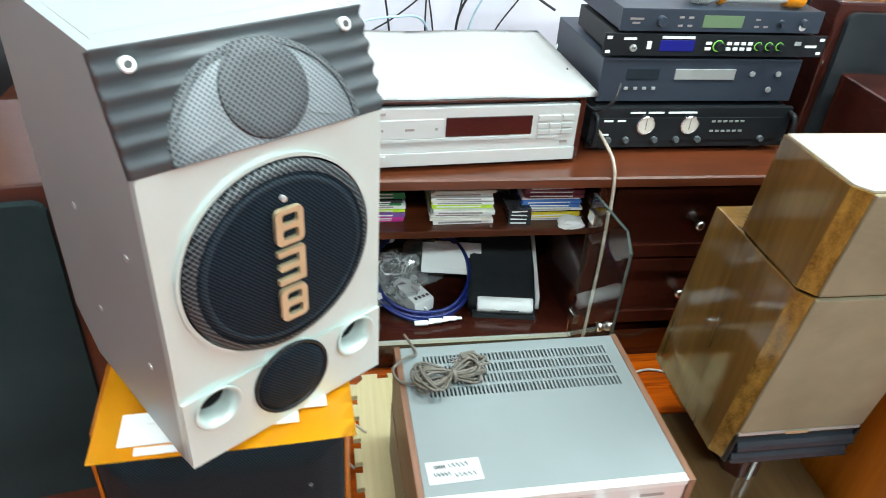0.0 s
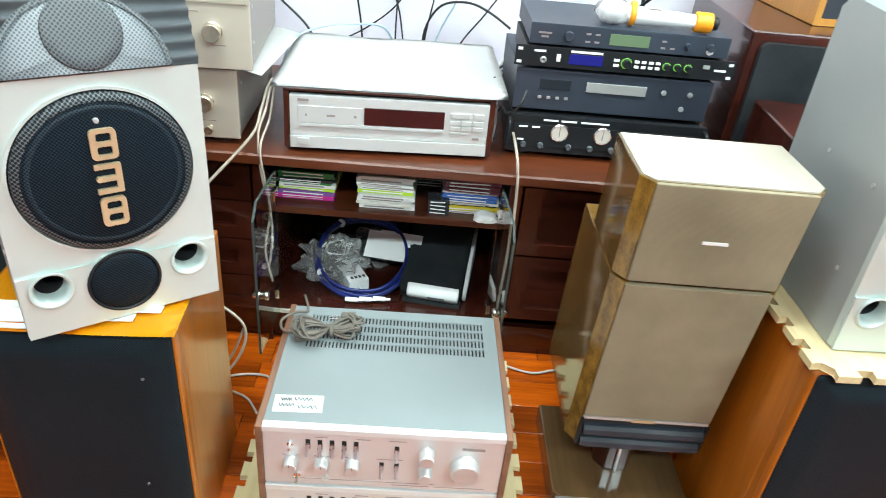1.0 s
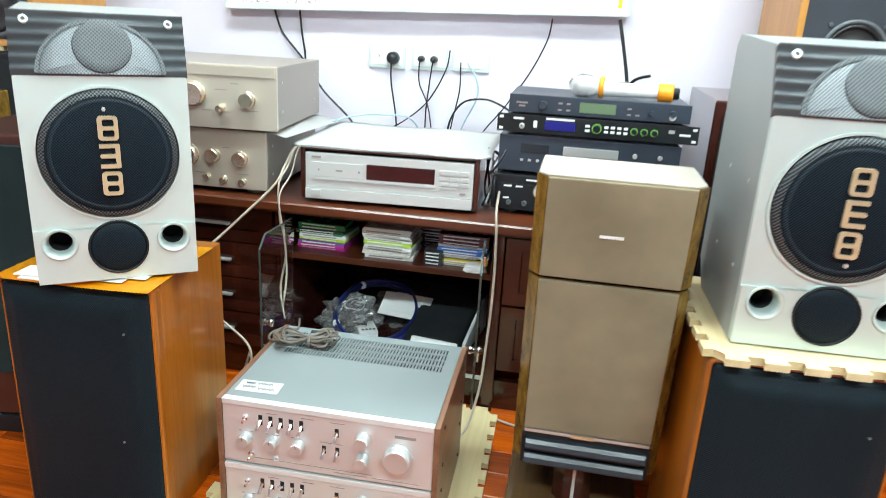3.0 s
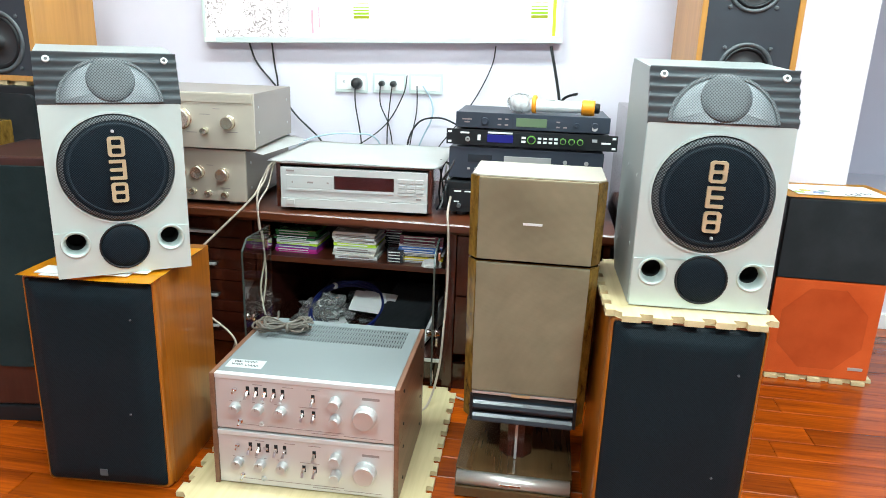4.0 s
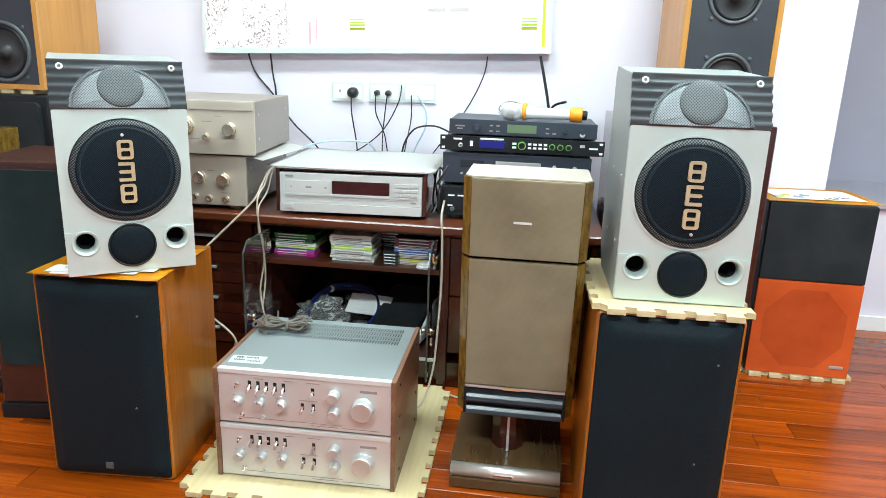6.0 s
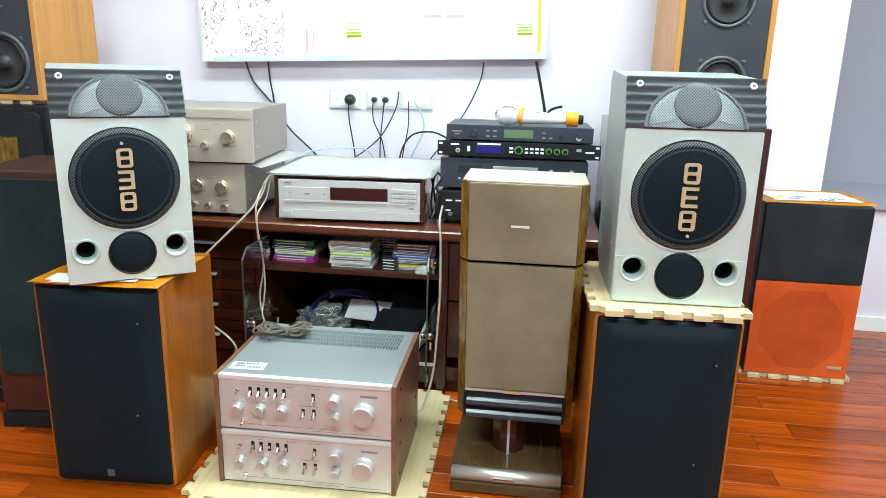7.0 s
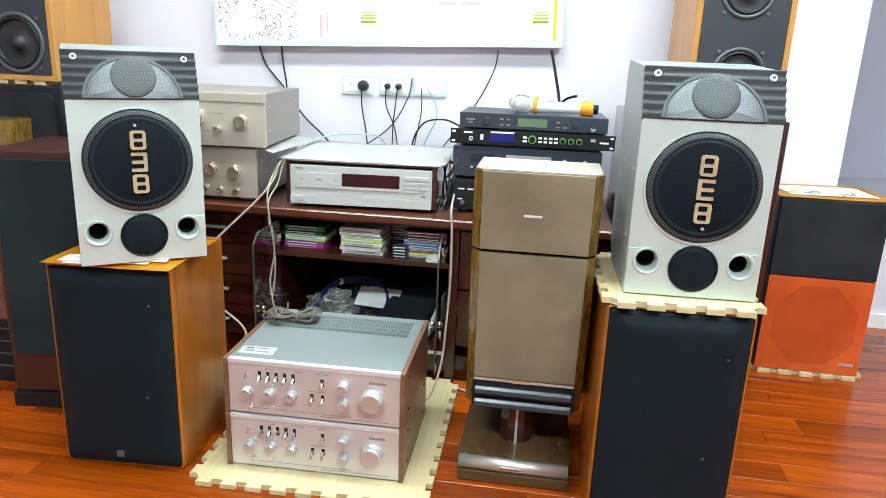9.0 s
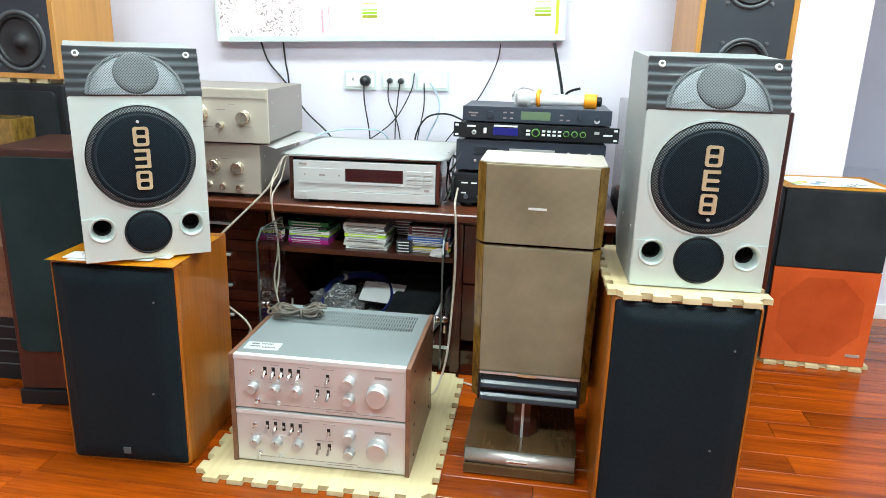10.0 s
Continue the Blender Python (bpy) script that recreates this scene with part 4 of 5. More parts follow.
part("loop", sweep([(-0.05, 0, 0), (-0.02, 0.035, 0.015), (0.03, 0.02, 0.01), (0.015, -0.02, 0.008), (-0.03, -0.01, 0.012), (-0.01, 0.03, 0.018), (0.05, 0.03, 0.0)], 0.0032), "white", wh, "", True)
def tilted(bm, deg):
    bmesh.ops.rotate(bm, cent=(0, 0, 0), matrix=Matrix.Rotation(radians(deg), 3, "X"), verts=bm.verts)
    return bm


pp = thing("folded_leaflet", (0.345, 1.500, BZ + 0.060), -9, "white folded leaflet leaning on the bags", "leaflet")
part("sheet", tilted(box(0, 0.115, 0, 0.080, 0, 0.002, 0.0008), 36), "paper", pp)
part("fold", tilted(box(0.030, 0.148, 0.012, 0.088, 0.0022, 0.004, 0.0008), 30), "paper", pp)
pf = thing("clear_folder", (0.385, 1.575, BZ + 0.055), -6, "clear plastic folder leaning at the back of the bay", "folder")
part("sheet", tilted(box(0, 0.14, 0, 0.15, 0, 0.0015, 0.0005), 30), "glass", pf)
bag = thing("black_case", (0.545, 1.385, BZ), -8, "soft black zip case with a white end", "case")
part("body", prism([(0.012, 0.004), (0.27, 0.004), (0.290, 0.090), (0.262, 0.122), (0.19, 0.112), (0.10, 0.082), (0.03, 0.054), (0.006, 0.038)], -0.098, 0.066, "yz", bev=0.012), "cloth_night", bag, "slanting black cover", True)
part("base", prism([(-0.008, 0.0), (0.05, 0.0), (0.05, 0.010), (-0.006, 0.010)], -0.086, 0.066, "yz", bev=0.004), "cloth_night", bag, "black rim")
part("end", prism([(0.0, 0.0102), (0.05, 0.0102), (0.05, 0.040), (0.012, 0.047), (-0.008, 0.030)], -0.076, 0.060, "yz", bev=0.006), "white", bag, "white padded end", True)
part("side", prism([(0.02, 0.012), (0.25, 0.006), (0.262, 0.108), (0.20, 0.100), (0.035, 0.044)], 0.0685, 0.078, "yz", bev=0.001), "paper", bag, "pale side", True)
for k in range(2):
    part("slot", box(-0.02 + 0.004 * k, 0.025, -0.0078 + 0.006 * k, -0.002 + 0.006 * k, 0.0215 + 0.0055 * k, 0.0240 + 0.0055 * k), "ink", bag)
box_ = thing("dark_box", (0.20, 1.62, BZ), 3, "dark flat box at the back of the bay", "box")
part("body", box(0, 0.26, 0, 0.2, 0, 0.05, 0.003), "black", box_)


# ---- disc player ----
cdp = thing("disc_player", (0.193, 1.323, CT), 4.6, "silver disc player with dark wood sides and red display window", "disc player")
W = 0.434
for x0 in (-0.0125, W + 0.0005):
    part("side_panel", box(x0, x0 + 0.012, 0.004, 0.33, 0.010, 0.137, 0.002), "mahogany_v", cdp, "dark wood side panel")
part("body", box(0.0005, W - 0.0005, 0.022, 0.325, 0.012, 0.131), "black", cdp)
part("lid", box(-0.0125, W + 0.0125, 0.004, 0.33, 0.1375, 0.142, 0.001), "mahogany", cdp, "dark lid")
part("front_panel", box(0.001, W - 0.001, 0, 0.021, 0.040, 0.130, 0.0015), "alu_player", cdp, "silver front panel")
part("lower_panel", box(0.001, W - 0.001, -0.004, 0.021, 0.012, 0.0392, 0.0015), "alu_player", cdp, "silver lower lip")
part("tray", box(0.018, 0.155, -0.0022, 0.001, 0.070, 0.108, 0.001), "alu_player", cdp, "silver disc tray")
part("tray_lip", box(0.018, 0.335, -0.0035, 0.001, 0.062, 0.069, 0.001), "alu_player", cdp)
part("display", box(0.160, 0.335, -0.0025, 0.001, 0.071, 0.110, 0.0008), "vfd", cdp, "dark red display window")
for c in range(3):
    for r in range(2):
        part("button", box(0.348 + c * 0.0255, 0.370 + c * 0.0255, -0.004, 0.001, 0.070 + r * 0.013, 0.079 + r * 0.013, 0.001), "alu_player", cdp, "silver button")
for x0, x1 in ((0.348, 0.392), (0.399, 0.421)):
    part("button", box(x0, x1, -0.004, 0.001, 0.098, 0.109, 0.001), "alu_player", cdp, "silver button")
part("button", box(0.348, 0.392, -0.003, 0.001, 0.061, 0.066, 0.0008), "alu_player", cdp, "silver button")
part("power_button", box(0.018, 0.042, -0.008, -0.003, 0.022, 0.036, 0.001), "alu_player", cdp, "silver power button")
prints("print", [(0.018, 0.042, 0.121), (0.034, 0.038, 0.088), (0.08, 0.098, 0.088), (0.138, 0.144, 0.088), (0.40, 0.415, 0.052)], -0.0015, 0.005, "ink_soft", cdp)
for fx in (0.05, W - 0.05):
    for fy in (0.04, 0.29):
        part("foot", turned([(0.016, 0.0), (0.017, 0.006), (0.016, 0.0118)], (fx, fy, 0), "z", 20), "black", cdp)

cover = thing("paper_sheet", (0.208, 1.322, CT + 0.1455), 3.8, "large white paper sheet draped over the disc player", "paper sheet")
own, nx, ny = bmesh.new(), 24, 16
grid = []
for i in range(nx + 1):
    col = []
    for j in range(ny + 1):
        u, v = i / nx, j / ny
        x, y = -0.055 + 0.512 * u, 0.006 + 0.43 * v
        z = 0.0016 + 0.0012 * math.sin(7 * u + 2 * v) + 0.001 * math.sin(13 * u)
        if j == 0:
            z -= 0.001 + 0.0015 * abs(math.sin(4 * u + 0.7))
        col.append(own.verts.new((x + 0.012 * v, y + 0.006 * math.sin(3 * u), z)))
    grid.append(col)
for i in range(nx):
    for j in range(ny):
        own.faces.new((grid[i][j], grid[i + 1][j], grid[i + 1][j + 1], grid[i][j + 1]))
bmesh.ops.solidify(own, geom=own.faces[:], thickness=0.0008)
part("sheet", own, "paper", cover, "", True)


# ---- champagne amplifiers ----
def hifi_amplifier(place, yaw, h, upper, label):
    W, D, lift = 0.452, 0.40, 0.004 if upper else 0.014
    ob = thing("hifi_amplifier", place, yaw, label, "amplifier", "champagne amplifiers")
    part("front_panel", box(-W, 0, 0, 0.010, lift, h, 0.002), "champagne", ob, "champagne aluminium face")
    part("casing", box(-W + 0.003, -0.003, 0.0105, D, lift + 0.002, h - 0.001, 0.003), "lid_brown", ob, "taupe painted casing")
    if upper:
        part("step", box(-W + 0.004, -0.004, -0.003, 0.006, h * 0.83, h - 0.003, 0.001), "champagne", ob)
        for kx, kz, r in ((-0.395, 0.095, 0.026), (-0.215, 0.088, 0.030), (-0.145, 0.055, 0.010), (-0.075, 0.080, 0.019)):
            part("knob", knob((kx, 0, kz), r, 0.022, 36), "champagne_knob", ob, "champagne knob")
    else:
        for kx, kz, r in ((-0.39, 0.085, 0.026), (-0.215, 0.098, 0.029), (-0.145, 0.100, 0.019), (-0.070, 0.095, 0.019), (-0.36, 0.038, 0.0095), (-0.31, 0.038, 0.0095), (-0.165, 0.040, 0.0098), (-0.118, 0.036, 0.0098), (-0.066, 0.034, 0.0098)):
            part("knob", knob((kx, 0, kz), r, 0.020 if r > 0.015 else 0.014, 32), "champagne_knob", ob, "champagne knob")
    rows = [(-0.12, -0.10, h * 0.72), (-0.20, -0.17, h * 0.30), (-0.08, -0.05, h * 0.32), (-0.16, -0.13, h * 0.62)]
    prints("print", rows, 0, 0.0016, "ink_soft", ob)
    for sz in (0.3, 0.75):
        part("side_screw", turned([(0.004, -0.001), (0.004, 0.0012), (0.002, 0.0016)], (-0.003, 0.05, h * sz), "x", 12), "steel", ob)
        part("side_screw", turned([(0.004, -0.001), (0.004, 0.0012), (0.002, 0.0016)], (-0.003, D - 0.05, h * sz), "x", 12), "steel", ob)
    for fx in (-W + 0.05, -0.05):
        for fy in (0.045, D - 0.05):
            part("foot", turned([(0.021, 0.0), (0.023, lift * 0.35), (0.018, lift + 0.0017)], (fx, fy, 0), "z", 24), "steel", ob, "metal foot")
    return ob


hifi_amplifier((0.082, 1.334, CT), 2.0, 0.168, False, "champagne amplifier with rows of knobs, on the cabinet")
ps = thing("paper_sheet", (-0.10, 1.36, CT + 0.1685), -3, "white paper sheet between the two amplifiers", "paper sheet")
own = bmesh.new()
grid = [[own.verts.new((0.232 * i / 10, 0.36 * j / 8, 0.0006 + (0.0 if i < 7 else -0.012 * ((i - 7) / 3) ** 1.3))) for j in range(9)] for i in range(11)]
for i in range(10):
    for j in range(8):
        own.faces.new((grid[i][j], grid[i + 1][j], grid[i + 1][j + 1], grid[i][j + 1]))
bmesh.ops.solidify(own, geom=own.faces[:], thickness=0.0006)
part("sheet", own, "paper", ps)
hifi_amplifier((0.120, 1.322, CT + 0.1705), 5.0, 0.164, True, "champagne amplifier with large volume knob, stacked on another")


# ---- black rack gear ----
cav = thing("power_amplifier", (0.668, 1.400, CT), 1.0, "black amplifier with two round lit meters and side handles", "amplifier")
W, H = 0.462, 0.104
part("body", box(0.012, W - 0.012, 0.012, 0.33, 0.014, H, 0.002), "black", cav)
part("front_panel", box(0, W, 0, 0.012, 0.014, H, 0.003), "black", cav, "black front panel")
part("window", box(0.02, W - 0.02, -0.002, 0.001, 0.030, H - 0.022, 0.001), "black", cav)
for mx in (0.125, 0.225):
    me_ = part("meter", turned([(0.020, 0), (0.021, -0.004), (0.0185, -0.0055), (0.0175, -0.002)], (mx, 0, 0.066), "y", 32, hollow=True), "chrome", cav, "round meter")
    part("dial", turned([(0.0178, -0.0018), (0.017, -0.0030), (0.001, -0.0031)], (mx, 0, 0.066), "y", 28), "meter", me_, "pale lit dial")
    part("needle", box(mx - 0.0005, mx + 0.0005, -0.0042, -0.0034, 0.056, 0.080), "ink", me_)
for k in range(12):
    part("button", box(0.275 + 0.0135 * (k % 6), 0.283 + 0.0135 * (k % 6), -0.004, 0.0, 0.050 + 0.022 * (k // 6), 0.054 + 0.022 * (k // 6)), "steel", cav)
for kx in (0.045, 0.085, 0.15, 0.20, 0.25, 0.40):
    part("knob", knob((kx, -0.001, 0.034), 0.0065, 0.010, 16), "charcoal", cav)
prints("print", [(0.085, 0.118, 0.094), (0.125, 0.16, 0.094), (0.17, 0.235, 0.094), (0.03, 0.05, 0.076), (0.06, 0.078, 0.076), (0.03, 0.045, 0.045)], -0.002, 0.004, "ink_white", cav)
for hx in (0.006, W - 0.006):
    part("handle", sweep([(hx, 0.0, 0.026), (hx, -0.020, 0.030), (hx, -0.026, 0.058), (hx, -0.020, 0.088), (hx, 0.0, 0.092)], 0.0055, 10), "black", cav, "black bar handle", True)
for fx in (0.05, W - 0.05):
    for fy in (0.04, 0.29):
        part("foot", turned([(0.018, 0), (0.018, 0.0138)], (fx, fy, 0), "z", 18), "charcoal", cav)

Z1 = CT + 0.104
dac = thing("disc_recorder", (0.677, 1.412, Z1), 1.0, "blue-black steel component with pale disc tray", "audio component")
W, H = 0.443, 0.101
part("body", box(0.002, W - 0.002, 0.008, 0.30, 0.012, H - 0.001, 0.002), "navy", dac)
part("front_panel", box(0, W, 0, 0.008, 0.010, H, 0.002), "navy", dac, "blue-black front panel")
part("display", box(0.055, 0.125, -0.0015, 0.001, 0.058, 0.080, 0.0008), "gloss_black", dac, "dark display")
part("tray", box(0.16, 0.295, -0.003, 0.001, 0.058, 0.080, 0.001), "steel", dac, "pale disc tray")
for k in range(4):
    part("button", box(0.055 + k * 0.020, 0.063 + k * 0.020, -0.003, 0.0, 0.036, 0.042, 0.001), "steel", dac)
for bx, bz in ((0.335, 0.070), (0.395, 0.070), (0.383, 0.036)):
    part("button", turned([(0.006, 0), (0.006, -0.003), (0.004, -0.0035)], (bx, 0, bz), "y", 16), "steel", dac)
for fx in (0.04, W - 0.04):
    for fy in (0.04, 0.26):
        part("foot", turned([(0.016, 0), (0.016, 0.0118)], (fx, fy, 0), "z", 16), "black", dac)

Z2 = Z1 + 0.105
kp = thing("karaoke_processor", (0.668, 1.405, Z2), 1.0, "slim black rack processor with blue display and green-lit knobs", "audio processor")
W, H = 0.485, 0.048
part("body", box(0.024, W - 0.024, 0.006, 0.22, 0.003, H - 0.001, 0.001), "black", kp)
part("front_panel", box(0, W, 0, 0.0055, 0.004, H, 0.001), "black", kp, "black rack face with ears")
for ex in (0.010, W - 0.010):
    for ez in (0.012, 0.040):
        part("ear_hole", box(ex - 0.005, ex + 0.005, -0.0008, 0.0005, ez - 0.003, ez + 0.003), "paper", kp)
part("display", box(0.118, 0.192, -0.0015, 0.001, 0.014, 0.036, 0.001), "lcd_blue", kp, "blue lit display")
for kx, kz, r in ((0.244, 0.026, 0.0115), (0.333, 0.026, 0.0085), (0.357, 0.026, 0.0085), (0.381, 0.026, 0.0085)):
    kn = part("knob", knob((kx, 0, kz), r * 0.8, 0.014, 24), "black", kp)
    part("ring", turned([(r * 0.86, -0.0002), (r * 1.04, -0.0012), (r * 1.0, -0.0022), (r * 0.86, -0.002)], (kx, 0, kz), "y", 28, hollow=True), "ring_green", kn, "green lit ring")
for k in range(8):
    part("button", box(0.262 + 0.0155 * (k % 4), 0.272 + 0.0155 * (k % 4), -0.003, 0.0, 0.017 + 0.011 * (k // 4), 0.023 + 0.011 * (k // 4), 0.0008), "ink_white", kp)
for k in range(2):
    part("button", box(0.216, 0.228, -0.003, 0.0, 0.017 + 0.011 * k, 0.023 + 0.011 * k, 0.0008), "ink_white", kp)
part("switch", box(0.090, 0.099, -0.003, 0.0, 0.018, 0.034, 0.001), "ink_white", kp)
part("usb_port", box(0.414, 0.428, -0.002, 0.0, 0.028, 0.036), "steel", kp)
prints("print", [(0.040, 0.066, 0.038), (0.440, 0.466, 0.026), (0.12, 0.19, 0.0415)], 0, 0.005, "ink_white", kp)
part("jack", turned([(0.007, 0), (0.007, -0.004), (0.004, -0.005), (0.003, 0)], (0.062, 0, 0.020), "y", 18), "steel", kp)

Z3 = Z2 + 0.049
rx = thing("wireless_receiver", (0.694, 1.405, Z3), 1.0, "dark grey wireless microphone receiver with green display", "receiver")
W, H = 0.434, 0.048
part("body", box(0.002, W - 0.002, 0.006, 0.24, 0.005, H - 0.001, 0.002), "navy", rx)
part("front_panel", box(0, W, 0, 0.006, 0.004, H, 0.002), "navy", rx, "dark grey front panel")
part("display", box(0.172, 0.258, -0.0012, 0.001, 0.013, 0.037, 0.001), "lcd_green", rx, "pale green display")
for kx, r in ((0.083, 0.010), (0.392, 0.008), (0.342, 0.006)):
    part("knob", knob((kx, 0, 0.025), r, 0.010, 24), "navy", rx)
part("power_ring", turned([(0.006, -0.0005), (0.008, -0.002), (0.006, -0.003)], (0.392, 0, 0.017), "y", 20), "ink_white", rx)
prints("print", [(0.018, 0.046, 0.028), (0.024, 0.04, 0.020), (0.12, 0.13, 0.032), (0.14, 0.15, 0.032), (0.12, 0.13, 0.016), (0.14, 0.15, 0.016), (0.285, 0.295, 0.03), (0.285, 0.295, 0.016), (0.305, 0.315, 0.016)], 0, 0.004, "ink_soft", rx)
part("antenna", sweep([(0.300, 0.235, 0.03), (0.290, 0.245, 0.10), (0.258, 0.265, 0.235)], 0.005, 8, 4), "black", rx, "black whip antenna")
part("antenna", sweep([(0.28, 0.238, 0.04), (0.31, 0.20, 0.085), (0.345, 0.17, 0.100)], 0.004, 8, 4), "black", rx, "black whip antenna")
for fx in (0.03, W - 0.03):
    part("foot", box(fx - 0.01, fx + 0.01, 0.02, 0.2, 0.0, 0.0048), "black", rx)

Z4 = Z3 + 0.049
mic = thing("microphone", (0.848, 1.46, Z4), -6, "white wireless microphone wrapped in film with orange rings", "microphone")
AX = 0.022
part("head", turned([(0.012, -0.002), (0.021, 0.004), (0.0235, 0.022), (0.022, 0.042), (0.017, 0.055)], (0, 0, AX), "x", 28), "white", mic, "pale ball grille", True)
own = bmesh.new()
bmesh.ops.create_icosphere(own, subdivisions=3, radius=1)
for v in own.verts:
    k = 1 + 0.22 * noise.noise(v.co * 2.2) + 0.12 * noise.noise(v.co * 5)
    v.co = Vector((0.026 + v.co.x * k * 0.040, v.co.y * k * 0.028, AX + 0.004 + v.co.z * k * 0.027))
part("wrap", own, "bag", mic, "crinkled clear film over the head")
part("neck_ring", turned([(0.024, 0.060), (0.026, 0.063), (0.026, 0.069), (0.024, 0.072)], (0, 0, AX + 0.003), "x", 24), "orange_rubber", mic, "orange ring", True)
part("handle", turned([(0.018, 0.055), (0.019, 0.075), (0.017, 0.13), (0.0145, 0.20), (0.014, 0.225)], (0, 0, AX), "x", 28), "white", mic, "white body", True)
part("end_ring", turned([(0.0205, 0.200), (0.0215, 0.204), (0.0215, 0.232), (0.020, 0.236)], (0, 0, AX), "x", 24), "orange_rubber", mic, "orange rubber ring", True)
part("tail", turned([(0.014, 0.234), (0.014, 0.247), (0.011, 0.250)], (0, 0, AX), "x", 20), "black", mic)
part("switch_plate", box(0.095, 0.125, -0.010, 0.010, AX + 0.0165, AX + 0.0190, 0.001), "steel", mic)


# ---- television ----
tv = new("television")
tv.matrix_world = pose(0.341, 1.885, 1.021, -1.5, -1.75, 0)
tagged(tv, "slim wall television with white trim showing a bright picture", "television")
TW, TH = 1.282, 0.735
part("casing", box(-TW / 2, TW / 2, 0.004, 0.035, 0, TH, 0.004), "white", tv, "white casing")
part("bezel", pierced(rounded(-TW / 2, TW / 2, 0, TH, 0.004), [rounded(-TW / 2 + 0.012, TW / 2 - 0.012, 0.020, TH - 0.012, 0.002)], -0.004, 0.0035), "switch", tv, "slim pale frame")
m, n, l, b = shader("lit_screen", 0.15)
v = coords(n, l)
sep = n.new("ShaderNodeSeparateXYZ")
l.new(v, sep.inputs[0])
vo = n.new("ShaderNodeTexVoronoi")
vo.feature = "DISTANCE_TO_EDGE"
vo.inputs["Scale"].default_value, vo.inputs["Randomness"].default_value = 92, 0.7
l.new(v, vo.inputs["Vector"])
line = ramp(n, l, vo.outputs["Distance"], [(0.025, (0.16, 0.15, 0.145)), (0.10, (0.95, 0.95, 0.95))])
patch = noise_tex(n, l, v, 9, 3)
fade = n.new("ShaderNodeMapRange")
fade.inputs["From Min"].default_value, fade.inputs["From Max"].default_value = -0.25, -0.33
l.new(sep.outputs[0], fade.inputs["Value"])
msk = n.new("ShaderNodeMath")
msk.operation = "MULTIPLY"
l.new(fade.outputs[0], msk.inputs[0]), l.new(ramp(n, l, patch, [(0.42, (0, 0, 0)), (0.47, (1, 1, 1))]), msk.inputs[1])
mx = n.new("ShaderNodeMix")
mx.data_type = "RGBA"
mx.inputs["A"].default_value = (0.95, 0.95, 0.95, 1)
l.new(msk.outputs[0], mx.inputs["Factor"]), l.new(line, mx.inputs["B"])
b.inputs["Base Color"].default_value = (0.02, 0.02, 0.02, 1)
l.new(mx.outputs["Result"], b.inputs["Emission Color"])
b.inputs["Emission Strength"].default_value = 0.95
part("screen", box(-TW / 2 + 0.011, TW / 2 - 0.011, -0.001, 0.0034, 0.019, TH - 0.011), m, tv, "lit white screen with lace pattern")
M["scr_green"] = glow("screen_green", (0.22, 0.42, 0.02), 0.7)
M["scr_lime"] = glow("screen_lime", (0.35, 0.80, 0.03), 0.8)
M["scr_olive"] = glow("screen_olive", (0.25, 0.30, 0.01), 0.6)
M["scr_grey"] = glow("screen_grey", (0.50, 0.50, 0.50), 0.42)
M["scr_pink"] = glow("screen_pink", (0.75, 0.30, 0.35), 0.7)
for cx in (-0.053, 0.562):
    for z, h, mt in ((0.080, 0.010, "scr_olive"), (0.093, 0.008, "scr_green"), (0.105, 0.005, "scr_green"), (0.116, 0.003, "scr_green"), (0.128, 0.0025, "scr_lime")):
        part("picture_bar", box(cx - 0.028, cx + 0.028, -0.0022, -0.0012, z, z + h), mt, tv)
part("picture_bar", box(0.606, 0.618, -0.0022, -0.0012, 0.022, 0.21), "scr_lime", tv)
part("picture_line", box(-0.08, 0.47, -0.0022, -0.0012, 0.200, 0.2025), "scr_grey", tv)
for x0, x1 in ((0.203, 0.268), (0.283, 0.350)):
    part("picture_caption", box(x0, x1, -0.0022, -0.0012, 0.141, 0.154), "scr_grey", tv, "grey caption line")
part("picture_line", box(-0.32, -0.315, -0.0022, -0.0012, 0.07, 0.18), "scr_grey", tv)
part("picture_dash", box(-0.235, -0.226, -0.0022, -0.0012, 0.03, 0.11), "scr_pink", tv)
part("picture_dash", box(-0.208, -0.203, -0.0022, -0.0012, 0.05, 0.12), "scr_pink", tv)
part("logo_plate", box(-TW / 2 + 0.004, -TW / 2 + 0.045, -0.0055, -0.0035, 0.002, 0.018, 0.001), "paper", tv)

# ---- sockets and leads on the wall ----
for k, (x0, z0) in enumerate(((0.178, 0.847), (0.320, 0.850), (0.452, 0.853))):
    so = thing("wall_socket", (x0, WALL_Y, z0), 0, "white wall socket plate with plugs", "wall socket", "wall sockets")
    part("plate", box(0, 0.121, -0.009, -0.0005, -0.003, 0.069, 0.003), "switch", so)
    part("face", box(0.008, 0.113, -0.011, -0.0085, 0.008, 0.058, 0.002), "white", so)
    if k < 2:
        for hx in (0.03, 0.034):
            part("slot", box(hx, hx + 0.002, -0.0118, -0.0108, 0.030, 0.040), "ink", so)
for px, pz, r in ((0.262, 0.878, 0.020), (0.355, 0.881, 0.010), (0.397, 0.881, 0.011)):
    pl = thing("plug", (px, WALL_Y - 0.011, pz), 0, "round black plug in a wall socket", "plug", "plugs")
    part("body", turned([(r, 0), (r, -0.018), (r * 0.8, -0.030), (r * 0.45, -0.036)], (0, 0, 0), "y", 24), "cable_black", pl, "", True)
Y = WALL_Y


def cable(points, r, mat, label):
    ob = thing("cable", (0, 0, 0), 0, label, "cable", "cables")
    part("cord", sweep(points, r), mat, ob, "", True)


